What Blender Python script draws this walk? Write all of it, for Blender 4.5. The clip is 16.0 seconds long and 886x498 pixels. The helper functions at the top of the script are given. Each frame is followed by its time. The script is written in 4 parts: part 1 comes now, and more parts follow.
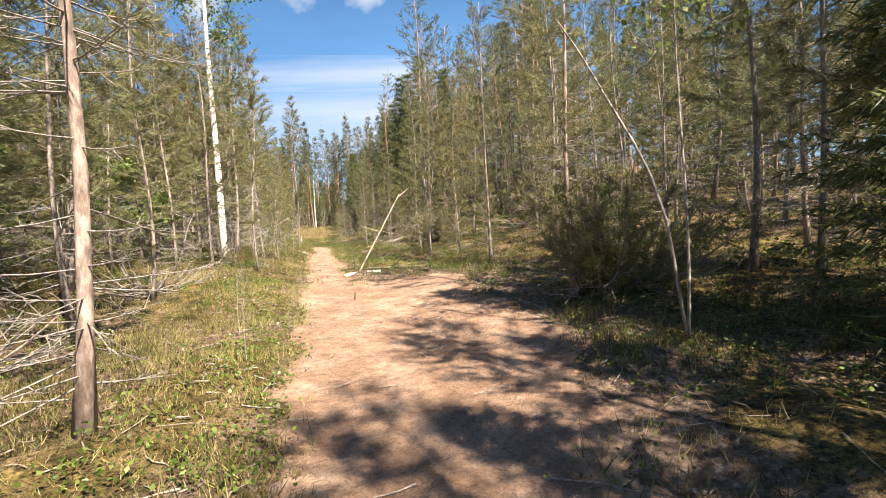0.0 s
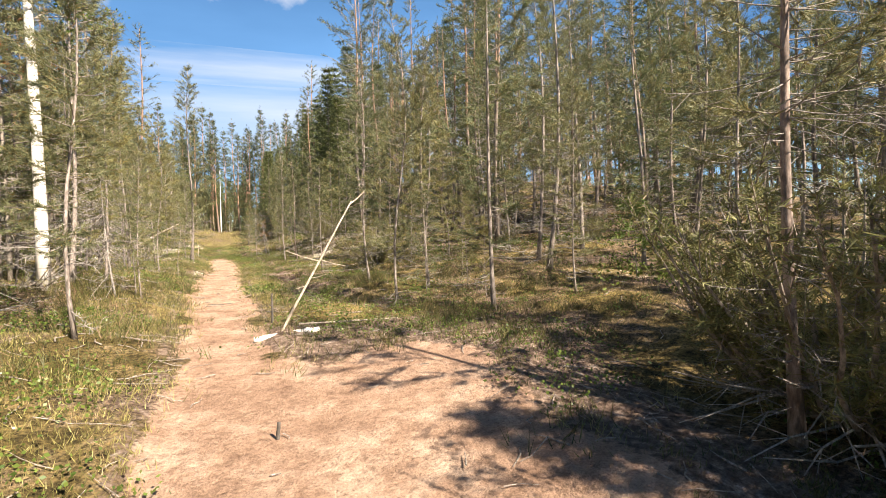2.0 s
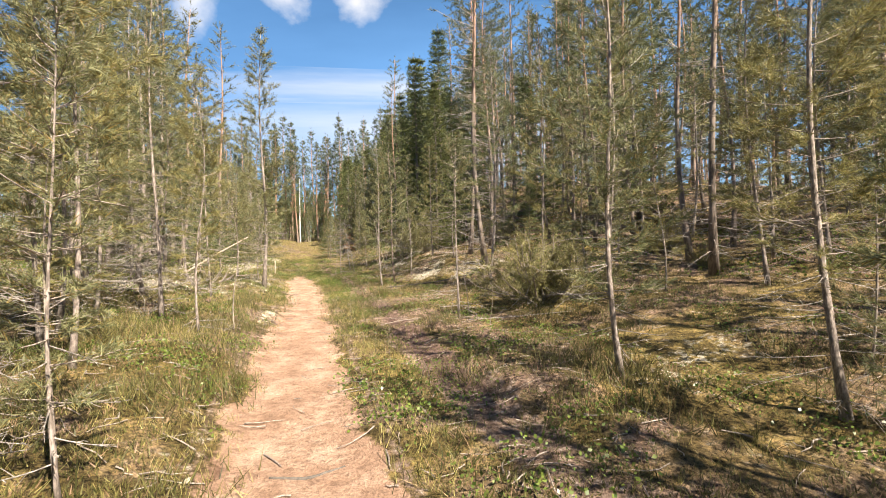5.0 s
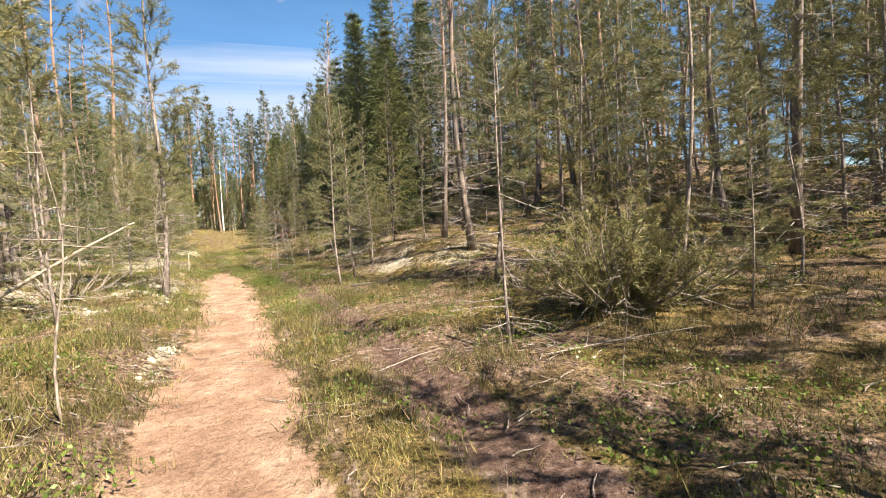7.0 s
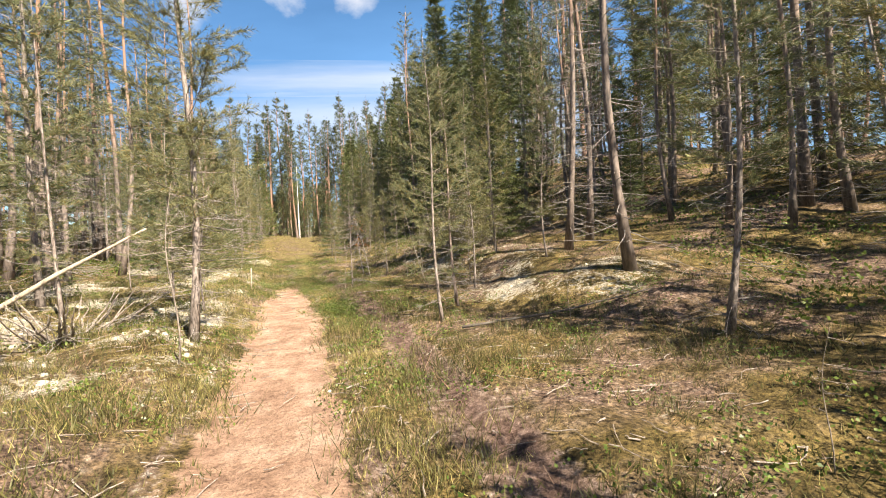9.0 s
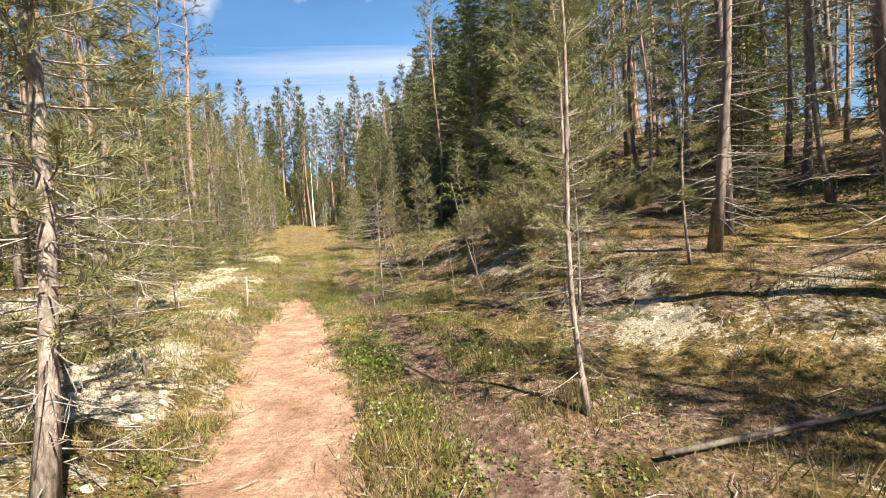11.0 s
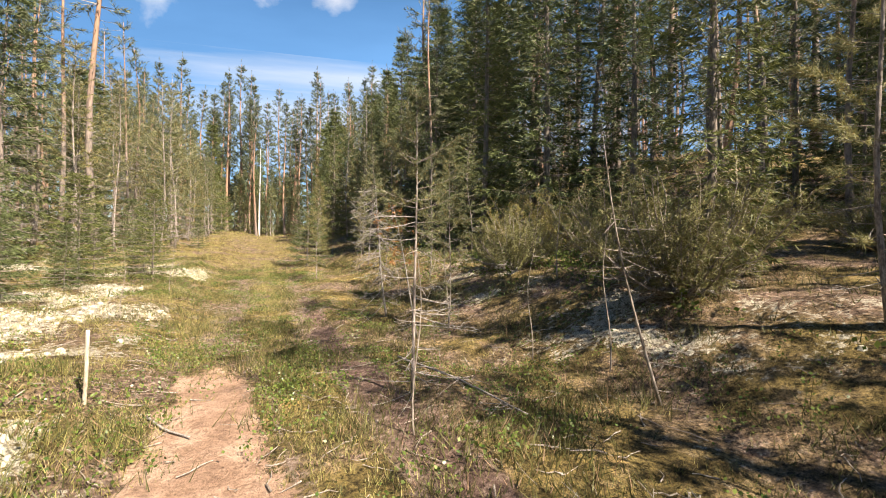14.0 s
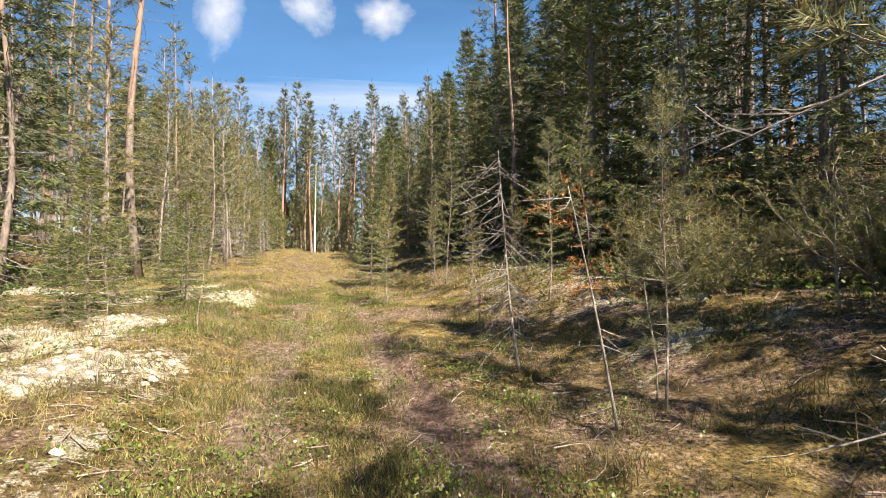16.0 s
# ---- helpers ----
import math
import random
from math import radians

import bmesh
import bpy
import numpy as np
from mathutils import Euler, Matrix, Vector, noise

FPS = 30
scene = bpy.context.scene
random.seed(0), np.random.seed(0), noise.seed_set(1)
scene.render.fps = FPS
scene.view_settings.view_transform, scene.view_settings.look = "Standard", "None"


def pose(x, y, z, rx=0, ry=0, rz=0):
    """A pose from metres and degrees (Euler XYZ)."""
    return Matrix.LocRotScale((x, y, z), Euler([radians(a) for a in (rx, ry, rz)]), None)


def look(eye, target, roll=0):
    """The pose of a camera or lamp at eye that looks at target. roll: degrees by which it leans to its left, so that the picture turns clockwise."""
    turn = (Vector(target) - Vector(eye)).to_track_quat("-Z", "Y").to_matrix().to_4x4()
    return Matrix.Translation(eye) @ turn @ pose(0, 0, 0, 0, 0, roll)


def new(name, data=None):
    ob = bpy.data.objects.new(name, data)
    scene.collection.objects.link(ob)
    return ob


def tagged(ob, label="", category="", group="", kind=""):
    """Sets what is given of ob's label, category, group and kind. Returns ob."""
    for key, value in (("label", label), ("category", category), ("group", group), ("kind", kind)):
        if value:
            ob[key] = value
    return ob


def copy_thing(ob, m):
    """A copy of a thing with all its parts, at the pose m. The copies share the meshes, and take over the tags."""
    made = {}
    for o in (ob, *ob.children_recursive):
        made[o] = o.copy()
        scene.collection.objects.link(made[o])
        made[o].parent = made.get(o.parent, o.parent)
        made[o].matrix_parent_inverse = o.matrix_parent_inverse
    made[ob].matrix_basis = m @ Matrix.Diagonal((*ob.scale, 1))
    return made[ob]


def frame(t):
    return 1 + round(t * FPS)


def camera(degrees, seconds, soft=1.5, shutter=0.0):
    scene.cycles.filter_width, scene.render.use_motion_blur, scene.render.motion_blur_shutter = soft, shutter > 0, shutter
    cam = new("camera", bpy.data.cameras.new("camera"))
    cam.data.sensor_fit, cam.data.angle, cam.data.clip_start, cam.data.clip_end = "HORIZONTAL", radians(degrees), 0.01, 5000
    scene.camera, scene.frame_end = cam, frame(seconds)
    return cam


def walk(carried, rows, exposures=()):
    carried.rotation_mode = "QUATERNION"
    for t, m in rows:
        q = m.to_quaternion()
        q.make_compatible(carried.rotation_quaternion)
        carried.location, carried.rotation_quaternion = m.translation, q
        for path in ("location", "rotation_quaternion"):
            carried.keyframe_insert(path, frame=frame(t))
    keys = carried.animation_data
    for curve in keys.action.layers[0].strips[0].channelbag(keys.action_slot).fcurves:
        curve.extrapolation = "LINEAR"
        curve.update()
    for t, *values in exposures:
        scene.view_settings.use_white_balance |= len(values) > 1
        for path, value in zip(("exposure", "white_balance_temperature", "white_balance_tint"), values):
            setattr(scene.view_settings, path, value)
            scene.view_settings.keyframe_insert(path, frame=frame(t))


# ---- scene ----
cam = camera(89.6, 16.0, soft=1.0)
PATH = [
    (0, (0.000, 0.000, 1.240), (0.541, 1.925, 1.196), -2.98),
    (0.5, (0.046, 0.845, 1.324), (0.802, 2.696, 1.286), -1.79),
    (1, (0.073, 1.641, 1.424), (0.887, 3.468, 1.419), -0.58),
    (1.5, (0.131, 2.556, 1.494), (1.010, 4.352, 1.473), -1.18),
    (2, (0.195, 3.369, 1.603), (1.077, 5.164, 1.585), -1.33),
    (2.5, (0.239, 4.247, 1.685), (1.080, 6.061, 1.702), -1.54),
    (3, (0.306, 5.085, 1.757), (1.127, 6.909, 1.757), -1.02),
    (3.5, (0.316, 5.947, 1.865), (1.041, 7.811, 1.880), -1.35),
    (4, (0.235, 6.940, 1.871), (0.892, 8.830, 1.855), -1.78),
    (4.5, (0.149, 7.787, 1.932), (0.682, 9.714, 1.955), -0.76),
    (5, (0.145, 8.536, 1.973), (0.748, 10.443, 1.997), -1.31),
    (5.2, (0.139, 8.841, 1.969), (0.795, 10.730, 1.989), -1.47),
    (7.3, (0.246, 12.185, 2.001), (1.118, 13.983, 1.926), -3.20),
    (7.5, (0.304, 12.490, 1.977), (1.162, 14.294, 1.889), -2.87),
    (8, (0.416, 13.335, 2.008), (1.163, 15.190, 1.953), -2.81),
    (8.5, (0.464, 14.106, 2.087), (1.146, 15.986, 2.055), -2.47),
    (9, (0.473, 14.925, 2.161), (1.063, 16.836, 2.149), -2.83),
    (9.5, (0.524, 15.706, 2.211), (1.054, 17.634, 2.168), -3.63),
    (9.7, (0.543, 16.031, 2.191), (1.066, 17.961, 2.148), -3.19),
    (11.8, (0.516, 19.419, 2.565), (1.056, 21.342, 2.478), -4.09),
    (12, (0.495, 19.734, 2.528), (1.085, 21.643, 2.448), -3.58),
    (12.5, (0.428, 20.538, 2.510), (1.135, 22.409, 2.497), -2.11),
    (13, (0.407, 21.366, 2.492), (1.201, 23.201, 2.469), -0.14),
    (13.5, (0.335, 22.163, 2.508), (1.076, 24.020, 2.499), 0.99),
    (14, (0.362, 22.989, 2.468), (1.109, 24.844, 2.489), 0.78),
    (14.5, (0.358, 23.797, 2.456), (1.070, 25.665, 2.491), 0.96),
    (15, (0.312, 24.637, 2.417), (0.947, 26.533, 2.454), 0.54),
    (15.5, (0.283, 25.426, 2.420), (0.845, 27.344, 2.466), 0.45),
    (16, (0.263, 26.141, 2.459), (0.803, 28.065, 2.550), 0.21),
]
walk(cam, [(t, look(eye, target, roll)) for t, eye, target, roll in PATH], [(0.0, 1.76, 7250, 13), (16.0, 1.76, 7250, 13)])

# ---- world, sun and exposure ----
SUN_ELEVATION, SUN_SIDE = 46.0, -65.0  # degrees up, degrees from +x towards +y
world = bpy.data.worlds.new("world")
scene.world = world
world.use_nodes = True
wn = world.node_tree.nodes
sky = wn.new("ShaderNodeTexSky")
sky.sky_type, sky.sun_disc = "NISHITA", False
sky.sun_elevation, sky.sun_rotation = radians(SUN_ELEVATION), radians(90 - SUN_SIDE)
sky.air_density, sky.dust_density, sky.ozone_density = 1.0, 0.1, 3.0
wn["Background"].inputs["Strength"].default_value = 0.050
deep = wn.new("ShaderNodeHueSaturation")
deep.inputs["Saturation"].default_value = 1.25
world.node_tree.links.new(sky.outputs["Color"], deep.inputs["Color"])
world.node_tree.links.new(deep.outputs["Color"], wn["Background"].inputs["Color"])
sun_data = bpy.data.lights.new("sun", "SUN")
sun_data.energy, sun_data.angle, sun_data.color = 5.0, radians(0.55), (1.0, 0.91, 0.79)
sun = new("sun", sun_data)
sun_way = Vector((math.cos(radians(SUN_ELEVATION)) * math.cos(radians(SUN_SIDE)),
                  math.cos(radians(SUN_ELEVATION)) * math.sin(radians(SUN_SIDE)), math.sin(radians(SUN_ELEVATION))))
sun.matrix_world = look(sun_way * 60, (0, 0, 0))


# ---- materials ----
def material(name):
    m = bpy.data.materials.new(name)
    m.use_nodes = True
    return m, m.node_tree.nodes, m.node_tree.links, m.node_tree.nodes["Principled BSDF"]


def noise_node(nodes, links, scale, detail=4.0, vector=None, rough=0.6):
    n = nodes.new("ShaderNodeTexNoise")
    n.inputs["Scale"].default_value, n.inputs["Detail"].default_value, n.inputs["Roughness"].default_value = scale, detail, rough
    if vector is not None:
        links.new(vector, n.inputs["Vector"])
    return n.outputs["Fac"]


def ramp(nodes, links, fac, stops):
    r = nodes.new("ShaderNodeValToRGB")
    while len(r.color_ramp.elements) < len(stops):
        r.color_ramp.elements.new(0.5)
    for e, (at, c) in zip(r.color_ramp.elements, stops):
        e.position, e.color = at, (*c, 1) if len(c) == 3 else c
    links.new(fac, r.inputs["Fac"])
    return r.outputs["Color"]


def mix(nodes, links, fac, a, b, kind="MIX"):
    m = nodes.new("ShaderNodeMix")
    m.data_type, m.blend_type = "RGBA", kind
    for key, value in ((0, fac), (6, a), (7, b)):
        if isinstance(value, (float, int)):
            m.inputs[key].default_value = value
        elif isinstance(value, tuple):
            m.inputs[key].default_value = (*value, 1)
        else:
            links.new(value, m.inputs[key])
    return m.outputs[2]


def arith(nodes, links, op, a, b):
    m = nodes.new("ShaderNodeMath")
    m.operation = op
    for key, value in ((0, a), (1, b)):
        if isinstance(value, (float, int)):
            m.inputs[key].default_value = value
        else:
            links.new(value, m.inputs[key])
    return m.outputs[0]


def bump(nodes, links, height, bsdf, strength, distance):
    b = nodes.new("ShaderNodeBump")
    b.inputs["Strength"].default_value, b.inputs["Distance"].default_value = strength, distance
    links.new(height, b.inputs["Height"])
    links.new(b.outputs["Normal"], bsdf.inputs["Normal"])


def foliage(name, dark, light, through_light=0.28, rough=0.55, autumn=None, gloss=0.35):
    """Leaves or needles: colour varies by island and by plant, and some light passes through."""
    m, nodes, links, bsdf = material(name)
    geo, info = nodes.new("ShaderNodeNewGeometry"), nodes.new("ShaderNodeObjectInfo")
    col = mix(nodes, links, geo.outputs["Random Per Island"], dark, light)
    tint = ramp(nodes, links, info.outputs["Random"], [(0.0, (0.78, 0.86, 0.8)), (0.5, (1.0, 1.0, 1.0)), (1.0, (1.22, 1.1, 0.86))])
    col = mix(nodes, links, 1.0, col, tint, "MULTIPLY")
    if autumn:
        pick = arith(nodes, links, "GREATER_THAN", geo.outputs["Random Per Island"], 0.9)
        col = mix(nodes, links, pick, col, autumn)
    links.new(col, bsdf.inputs["Base Color"])
    bsdf.inputs["Roughness"].default_value = rough
    bsdf.inputs["Specular IOR Level"].default_value = gloss
    tr, sh = nodes.new("ShaderNodeBsdfTranslucent"), nodes.new("ShaderNodeMixShader")
    links.new(col, tr.inputs["Color"])
    sh.inputs[0].default_value = through_light
    links.new(bsdf.outputs[0], sh.inputs[1])
    links.new(tr.outputs[0], sh.inputs[2])
    links.new(sh.outputs[0], nodes["Material Output"].inputs["Surface"])
    return m


def bark(name, low, low2, high=None, turn=(3.0, 6.0), scale=22.0):
    """Flaky bark; with high, it turns to that colour further up the stem."""
    m, nodes, links, bsdf = material(name)
    tc = nodes.new("ShaderNodeTexCoord")
    mp = nodes.new("ShaderNodeMapping")
    mp.inputs["Scale"].default_value = (1.0, 1.0, 0.3)
    links.new(tc.outputs["Object"], mp.inputs["Vector"])
    grain = noise_node(nodes, links, scale, 6, mp.outputs["Vector"], 0.7)
    patch = noise_node(nodes, links, 4.0, 3, mp.outputs["Vector"])
    col = ramp(nodes, links, grain, [(0.36, tuple(0.35 * c for c in low)), (0.47, low), (0.60, low2)])
    if high:
        sep = nodes.new("ShaderNodeSeparateXYZ")
        links.new(tc.outputs["Object"], sep.inputs[0])
        height = nodes.new("ShaderNodeMapRange")
        height.inputs[1].default_value, height.inputs[2].default_value = turn
        links.new(sep.outputs["Z"], height.inputs[0])
        upper = ramp(nodes, links, grain, [(0.3, tuple(0.55 * c for c in high)), (0.55, high), (0.75, tuple(min(1, 1.25 * c) for c in high))])
        col = mix(nodes, links, height.outputs[0], col, upper)
    col = mix(nodes, links, arith(nodes, links, "MULTIPLY", patch, 0.5), col, (0.20, 0.19, 0.17))
    links.new(col, bsdf.inputs["Base Color"])
    bsdf.inputs["Roughness"].default_value = 0.9
    bump(nodes, links, grain, bsdf, 0.7, 0.01)
    return m


NEEDLE = foliage("pine_needles", (0.085, 0.098, 0.048), (0.29, 0.30, 0.155), autumn=(0.26, 0.19, 0.06))
NEEDLE_TALL = foliage("tall_pine_needles", (0.058, 0.072, 0.040), (0.21, 0.222, 0.122))
SPRUCE_NEEDLE = foliage("spruce_needles", (0.042, 0.062, 0.026), (0.165, 0.195, 0.072), 0.22)
BIRCH_LEAF = foliage("birch_leaves", (0.08, 0.13, 0.03), (0.20, 0.27, 0.075), 0.45)
SHRUB_LEAF = foliage("shrub_leaves", (0.045, 0.085, 0.02), (0.14, 0.20, 0.05), 0.35)
JUNIPER_NEEDLE = foliage("bush_needles", (0.10, 0.105, 0.042), (0.37, 0.35, 0.15), 0.3, autumn=(0.22, 0.17, 0.08))
HEATHER_LEAF = foliage("heather_shoots", (0.045, 0.05, 0.018), (0.23, 0.20, 0.075), 0.3, autumn=(0.30, 0.20, 0.13))
GRASS_LEAF = foliage("dry_grass_blades", (0.13, 0.118, 0.038), (0.56, 0.49, 0.195), 0.35, autumn=(0.45, 0.35, 0.20))
BERRY_LEAF = foliage("lingonberry_leaves", (0.055, 0.10, 0.022), (0.20, 0.25, 0.06), 0.3, 0.35)
RUST_NEEDLE = foliage("rusty_dead_needles", (0.22, 0.09, 0.03), (0.42, 0.20, 0.07), 0.25)
PINE_BARK = bark("young_pine_bark", (0.19, 0.155, 0.135), (0.40, 0.345, 0.315), scale=34.0)
FLAKY_BARK = bark("flaky_pine_bark", (0.21, 0.145, 0.12), (0.47, 0.375, 0.33), scale=17.0)
TALL_BARK = bark("tall_pine_bark", (0.13, 0.10, 0.085), (0.26, 0.205, 0.17), (0.36, 0.195, 0.12), (4.0, 7.5), 14.0)
SPRUCE_BARK = bark("spruce_bark", (0.13, 0.105, 0.085), (0.25, 0.21, 0.18))
DEAD_WOOD = bark("bleached_dead_wood", (0.21, 0.19, 0.175), (0.43, 0.40, 0.37), scale=40.0)
DARK_WOOD = bark("dark_wood", (0.05, 0.042, 0.036), (0.11, 0.09, 0.075), scale=30.0)
TWIG = bark("grey_twigs", (0.22, 0.18, 0.15), (0.40, 0.35, 0.30), scale=40.0)
PEELED = bark("peeled_pole_wood", (0.40, 0.335, 0.25), (0.60, 0.53, 0.42), scale=30.0)
CUT_WOOD = bark("weathered_cut_wood", (0.48, 0.40, 0.30), (0.66, 0.58, 0.46), scale=30.0)


def birch_bark():
    m, nodes, links, bsdf = material("white_birch_bark")
    tc, mp = nodes.new("ShaderNodeTexCoord"), nodes.new("ShaderNodeMapping")
    mp.inputs["Scale"].default_value = (1.0, 1.0, 5.0)
    links.new(tc.outputs["Object"], mp.inputs["Vector"])
    marks = noise_node(nodes, links, 4.0, 4, mp.outputs["Vector"])
    col = ramp(nodes, links, marks, [(0.34, (0.05, 0.045, 0.04)), (0.42, (0.70, 0.67, 0.62)), (0.7, (0.84, 0.82, 0.78))])
    links.new(col, bsdf.inputs["Base Color"])
    bsdf.inputs["Roughness"].default_value = 0.6
    bump(nodes, links, marks, bsdf, 0.3, 0.005)
    return m


BIRCH_BARK = birch_bark()


def lichen_material():
    m, nodes, links, bsdf = material("reindeer_lichen")
    tc = nodes.new("ShaderNodeTexCoord")
    fine = noise_node(nodes, links, 90.0, 5, tc.outputs["Object"], 0.75)
    geo = nodes.new("ShaderNodeNewGeometry")
    col = ramp(nodes, links, fine, [(0.35, (0.17, 0.16, 0.12)), (0.5, (0.42, 0.41, 0.345)), (0.65, (0.66, 0.64, 0.57))])
    col = mix(nodes, links, arith(nodes, links, "MULTIPLY", geo.outputs["Random Per Island"], 0.5), col, (0.55, 0.48, 0.30))
    links.new(col, bsdf.inputs["Base Color"])
    bsdf.inputs["Roughness"].default_value = 1.0
    bump(nodes, links, fine, bsdf, 0.5, 0.008)
    return m


LICHEN = lichen_material()


def ground_material():
    m, nodes, links, bsdf = material("forest_floor_and_sand")
    tc = nodes.new("ShaderNodeTexCoord")
    at = tc.outputs["Object"]
    grit = noise_node(nodes, links, 70.0, 6, at, 0.75)
    small = noise_node(nodes, links, 16.0, 6, at, 0.7)
    mid = noise_node(nodes, links, 3.2, 5, at, 0.65)
    big = noise_node(nodes, links, 0.7, 4, at, 0.6)

    def mask(name, soft=0.12, wobble=0.55):
        a = nodes.new("ShaderNodeAttribute")
        a.attribute_name = name
        off = arith(nodes, links, "MULTIPLY", arith(nodes, links, "SUBTRACT", arith(nodes, links, "ADD",
                    arith(nodes, links, "MULTIPLY", small, 0.6), arith(nodes, links, "MULTIPLY", mid, 0.4)), 0.5), wobble * 2)
        r = nodes.new("ShaderNodeMapRange")
        r.interpolation_type = "SMOOTHSTEP"
        r.inputs[1].default_value, r.inputs[2].default_value = 0.5 - soft, 0.5 + soft
        links.new(arith(nodes, links, "ADD", a.outputs["Fac"], off), r.inputs[0])
        return r.outputs[0]

    # moss and litter
    moss = ramp(nodes, links, mid, [(0.32, (0.045, 0.036, 0.016)), (0.45, (0.11, 0.085, 0.034)), (0.58, (0.21, 0.165, 0.065)), (0.70, (0.42, 0.30, 0.105))])
    litter = ramp(nodes, links, small, [(0.3, (0.055, 0.037, 0.028)), (0.47, (0.15, 0.105, 0.080)), (0.60, (0.27, 0.205, 0.165)), (0.70, (0.46, 0.41, 0.36))])
    pick = nodes.new("ShaderNodeMapRange")
    pick.inputs[1].default_value, pick.inputs[2].default_value = 0.46, 0.58
    links.new(arith(nodes, links, "ADD", arith(nodes, links, "MULTIPLY", big, 0.6), arith(nodes, links, "MULTIPLY", mid, 0.4)), pick.inputs[0])
    col = mix(nodes, links, pick.outputs[0], moss, litter)
    tangled = noise_node(nodes, links, 30.0, 5, at, 0.8)
    col = mix(nodes, links, 1.0, col, ramp(nodes, links, tangled, [(0.38, (0.20, 0.19, 0.18)), (0.5, (0.90, 0.90, 0.90)), (0.64, (1.65, 1.55, 1.4))]), "MULTIPLY")
    col = mix(nodes, links, mask("litter"), col, litter)
    soil = ramp(nodes, links, small, [(0.32, (0.05, 0.032, 0.026)), (0.5, (0.125, 0.082, 0.066)), (0.68, (0.28, 0.205, 0.17))])
    pale = ramp(nodes, links, grit, [(0.36, (0.12, 0.105, 0.07)), (0.5, (0.33, 0.305, 0.24)), (0.66, (0.56, 0.54, 0.46))])
    col = mix(nodes, links, mask("lichen", 0.08, 1.15), col, pale)
    col = mix(nodes, links, mask("rut", 0.14, 0.5), col, soil)
    # sand with needles strewn on it
    sand = ramp(nodes, links, mid, [(0.30, (0.25, 0.160, 0.112)), (0.5, (0.37, 0.248, 0.178)), (0.7, (0.50, 0.375, 0.288))])
    sand = mix(nodes, links, 1.0, sand, ramp(nodes, links, small, [(0.3, (0.58, 0.54, 0.52)), (0.52, (1.0, 1.0, 1.0)), (0.75, (1.12, 1.1, 1.08))]), "MULTIPLY")
    sand = mix(nodes, links, ramp(nodes, links, grit, [(0.62, (0, 0, 0)), (0.72, (0.6, 0.6, 0.6))]), sand, (0.22, 0.13, 0.085))
    col = mix(nodes, links, mask("sand", 0.1, 0.5), col, sand)
    col = mix(nodes, links, 1.0, col, ramp(nodes, links, grit, [(0.33, (0.62, 0.60, 0.58)), (0.5, (1.0, 1.0, 1.0)), (0.68, (1.25, 1.24, 1.2))]), "MULTIPLY")
    links.new(col, bsdf.inputs["Base Color"])
    bsdf.inputs["Roughness"].default_value = 0.97
    bsdf.inputs["Specular IOR Level"].default_value = 0.15
    both = arith(nodes, links, "ADD", arith(nodes, links, "MULTIPLY", small, 0.7), arith(nodes, links, "MULTIPLY", grit, 0.3))
    bump(nodes, links, both, bsdf, 1.0, 0.06)
    return m


GROUND = ground_material()


# ---- the lie of the land ----
TABLE = np.random.default_rng(5).random((64, 64))


def wave(x, y, size):
    """Smooth noise between -1 and 1 with bumps of about that size."""
    u, v = np.asarray(x, float) / size, np.asarray(y, float) / size
    i, j = np.floor(u).astype(int), np.floor(v).astype(int)
    f, g = u - i, v - j
    f, g = f * f * (3 - 2 * f), g * g * (3 - 2 * g)
    t = lambda a, b: TABLE[a % 64, b % 64]
    return 2 * ((t(i, j) * (1 - f) + t(i + 1, j) * f) * (1 - g) + (t(i, j + 1) * (1 - f) + t(i + 1, j + 1) * f) * g) - 1


def step(a, b, x):
    s = np.clip((np.asarray(x, float) - a) / (b - a), 0, 1)
    return s * s * (3 - 2 * s)


ALONG_Y = (-40, -12, 0, 4, 8.8, 12.2, 16, 19.4, 22, 26, 29, 31.5, 35, 45, 72, 130, 400)
ALONG_Z = (-0.9, -0.4, 0.12, 0.34, 0.66, 0.80, 0.88, 0.97, 1.03, 1.12, 1.16, 1.24, 1.42, 2.1, 4.2, 7, 9)


def track(y):
    """Where the trodden path runs."""
    return np.interp(y, (-5, 0, 2, 7, 9, 11.5, 14.5, 17.5, 21, 24, 27, 30, 36, 45, 72), (0.3, 0.3, 0.2, 0.22, 0.15, 0.1, 0.09, 0.2, 0.2, 0.1, -0.02, -0.2, -0.2, -0.2, 0))


def half_width(y):
    return np.interp(y, (-5, 9, 11.5, 16, 21, 25, 28, 31, 34), (0.45, 0.37, 0.46, 0.47, 0.48, 0.48, 0.3, 0.1, 0.0))


def clearing_edge(y):
    return np.interp(y, (-6, 0, 1.6, 2.7, 6.2, 6.9, 7.5, 8.0), (0.6, 0.8, 1.0, 1.75, 2.15, 2.3, 1.7, 0.3))


def sandy(x, y):
    """1 on bare sand, falling off over its border."""
    d = np.abs(x - track(y)) + 0.10 * wave(x, y, 0.45) + 0.08 * wave(x + 4, y, 0.2)
    narrow = 1 - step(-0.22, 0.24, d - half_width(y))
    open_sand = (1 - step(-0.3, 0.3, x - clearing_edge(y) + 0.22 * wave(x, y, 0.6) + 0.12 * wave(x, y + 3, 0.25))) * step(-0.40, -0.05, x + 0.1 * wave(x, y, 0.5)) * (1 - step(7.1, 8.0, y + 0.3 * wave(x, y, 0.5)))
    return np.maximum(narrow * (1 - step(27.0, 30.0, y)), open_sand)


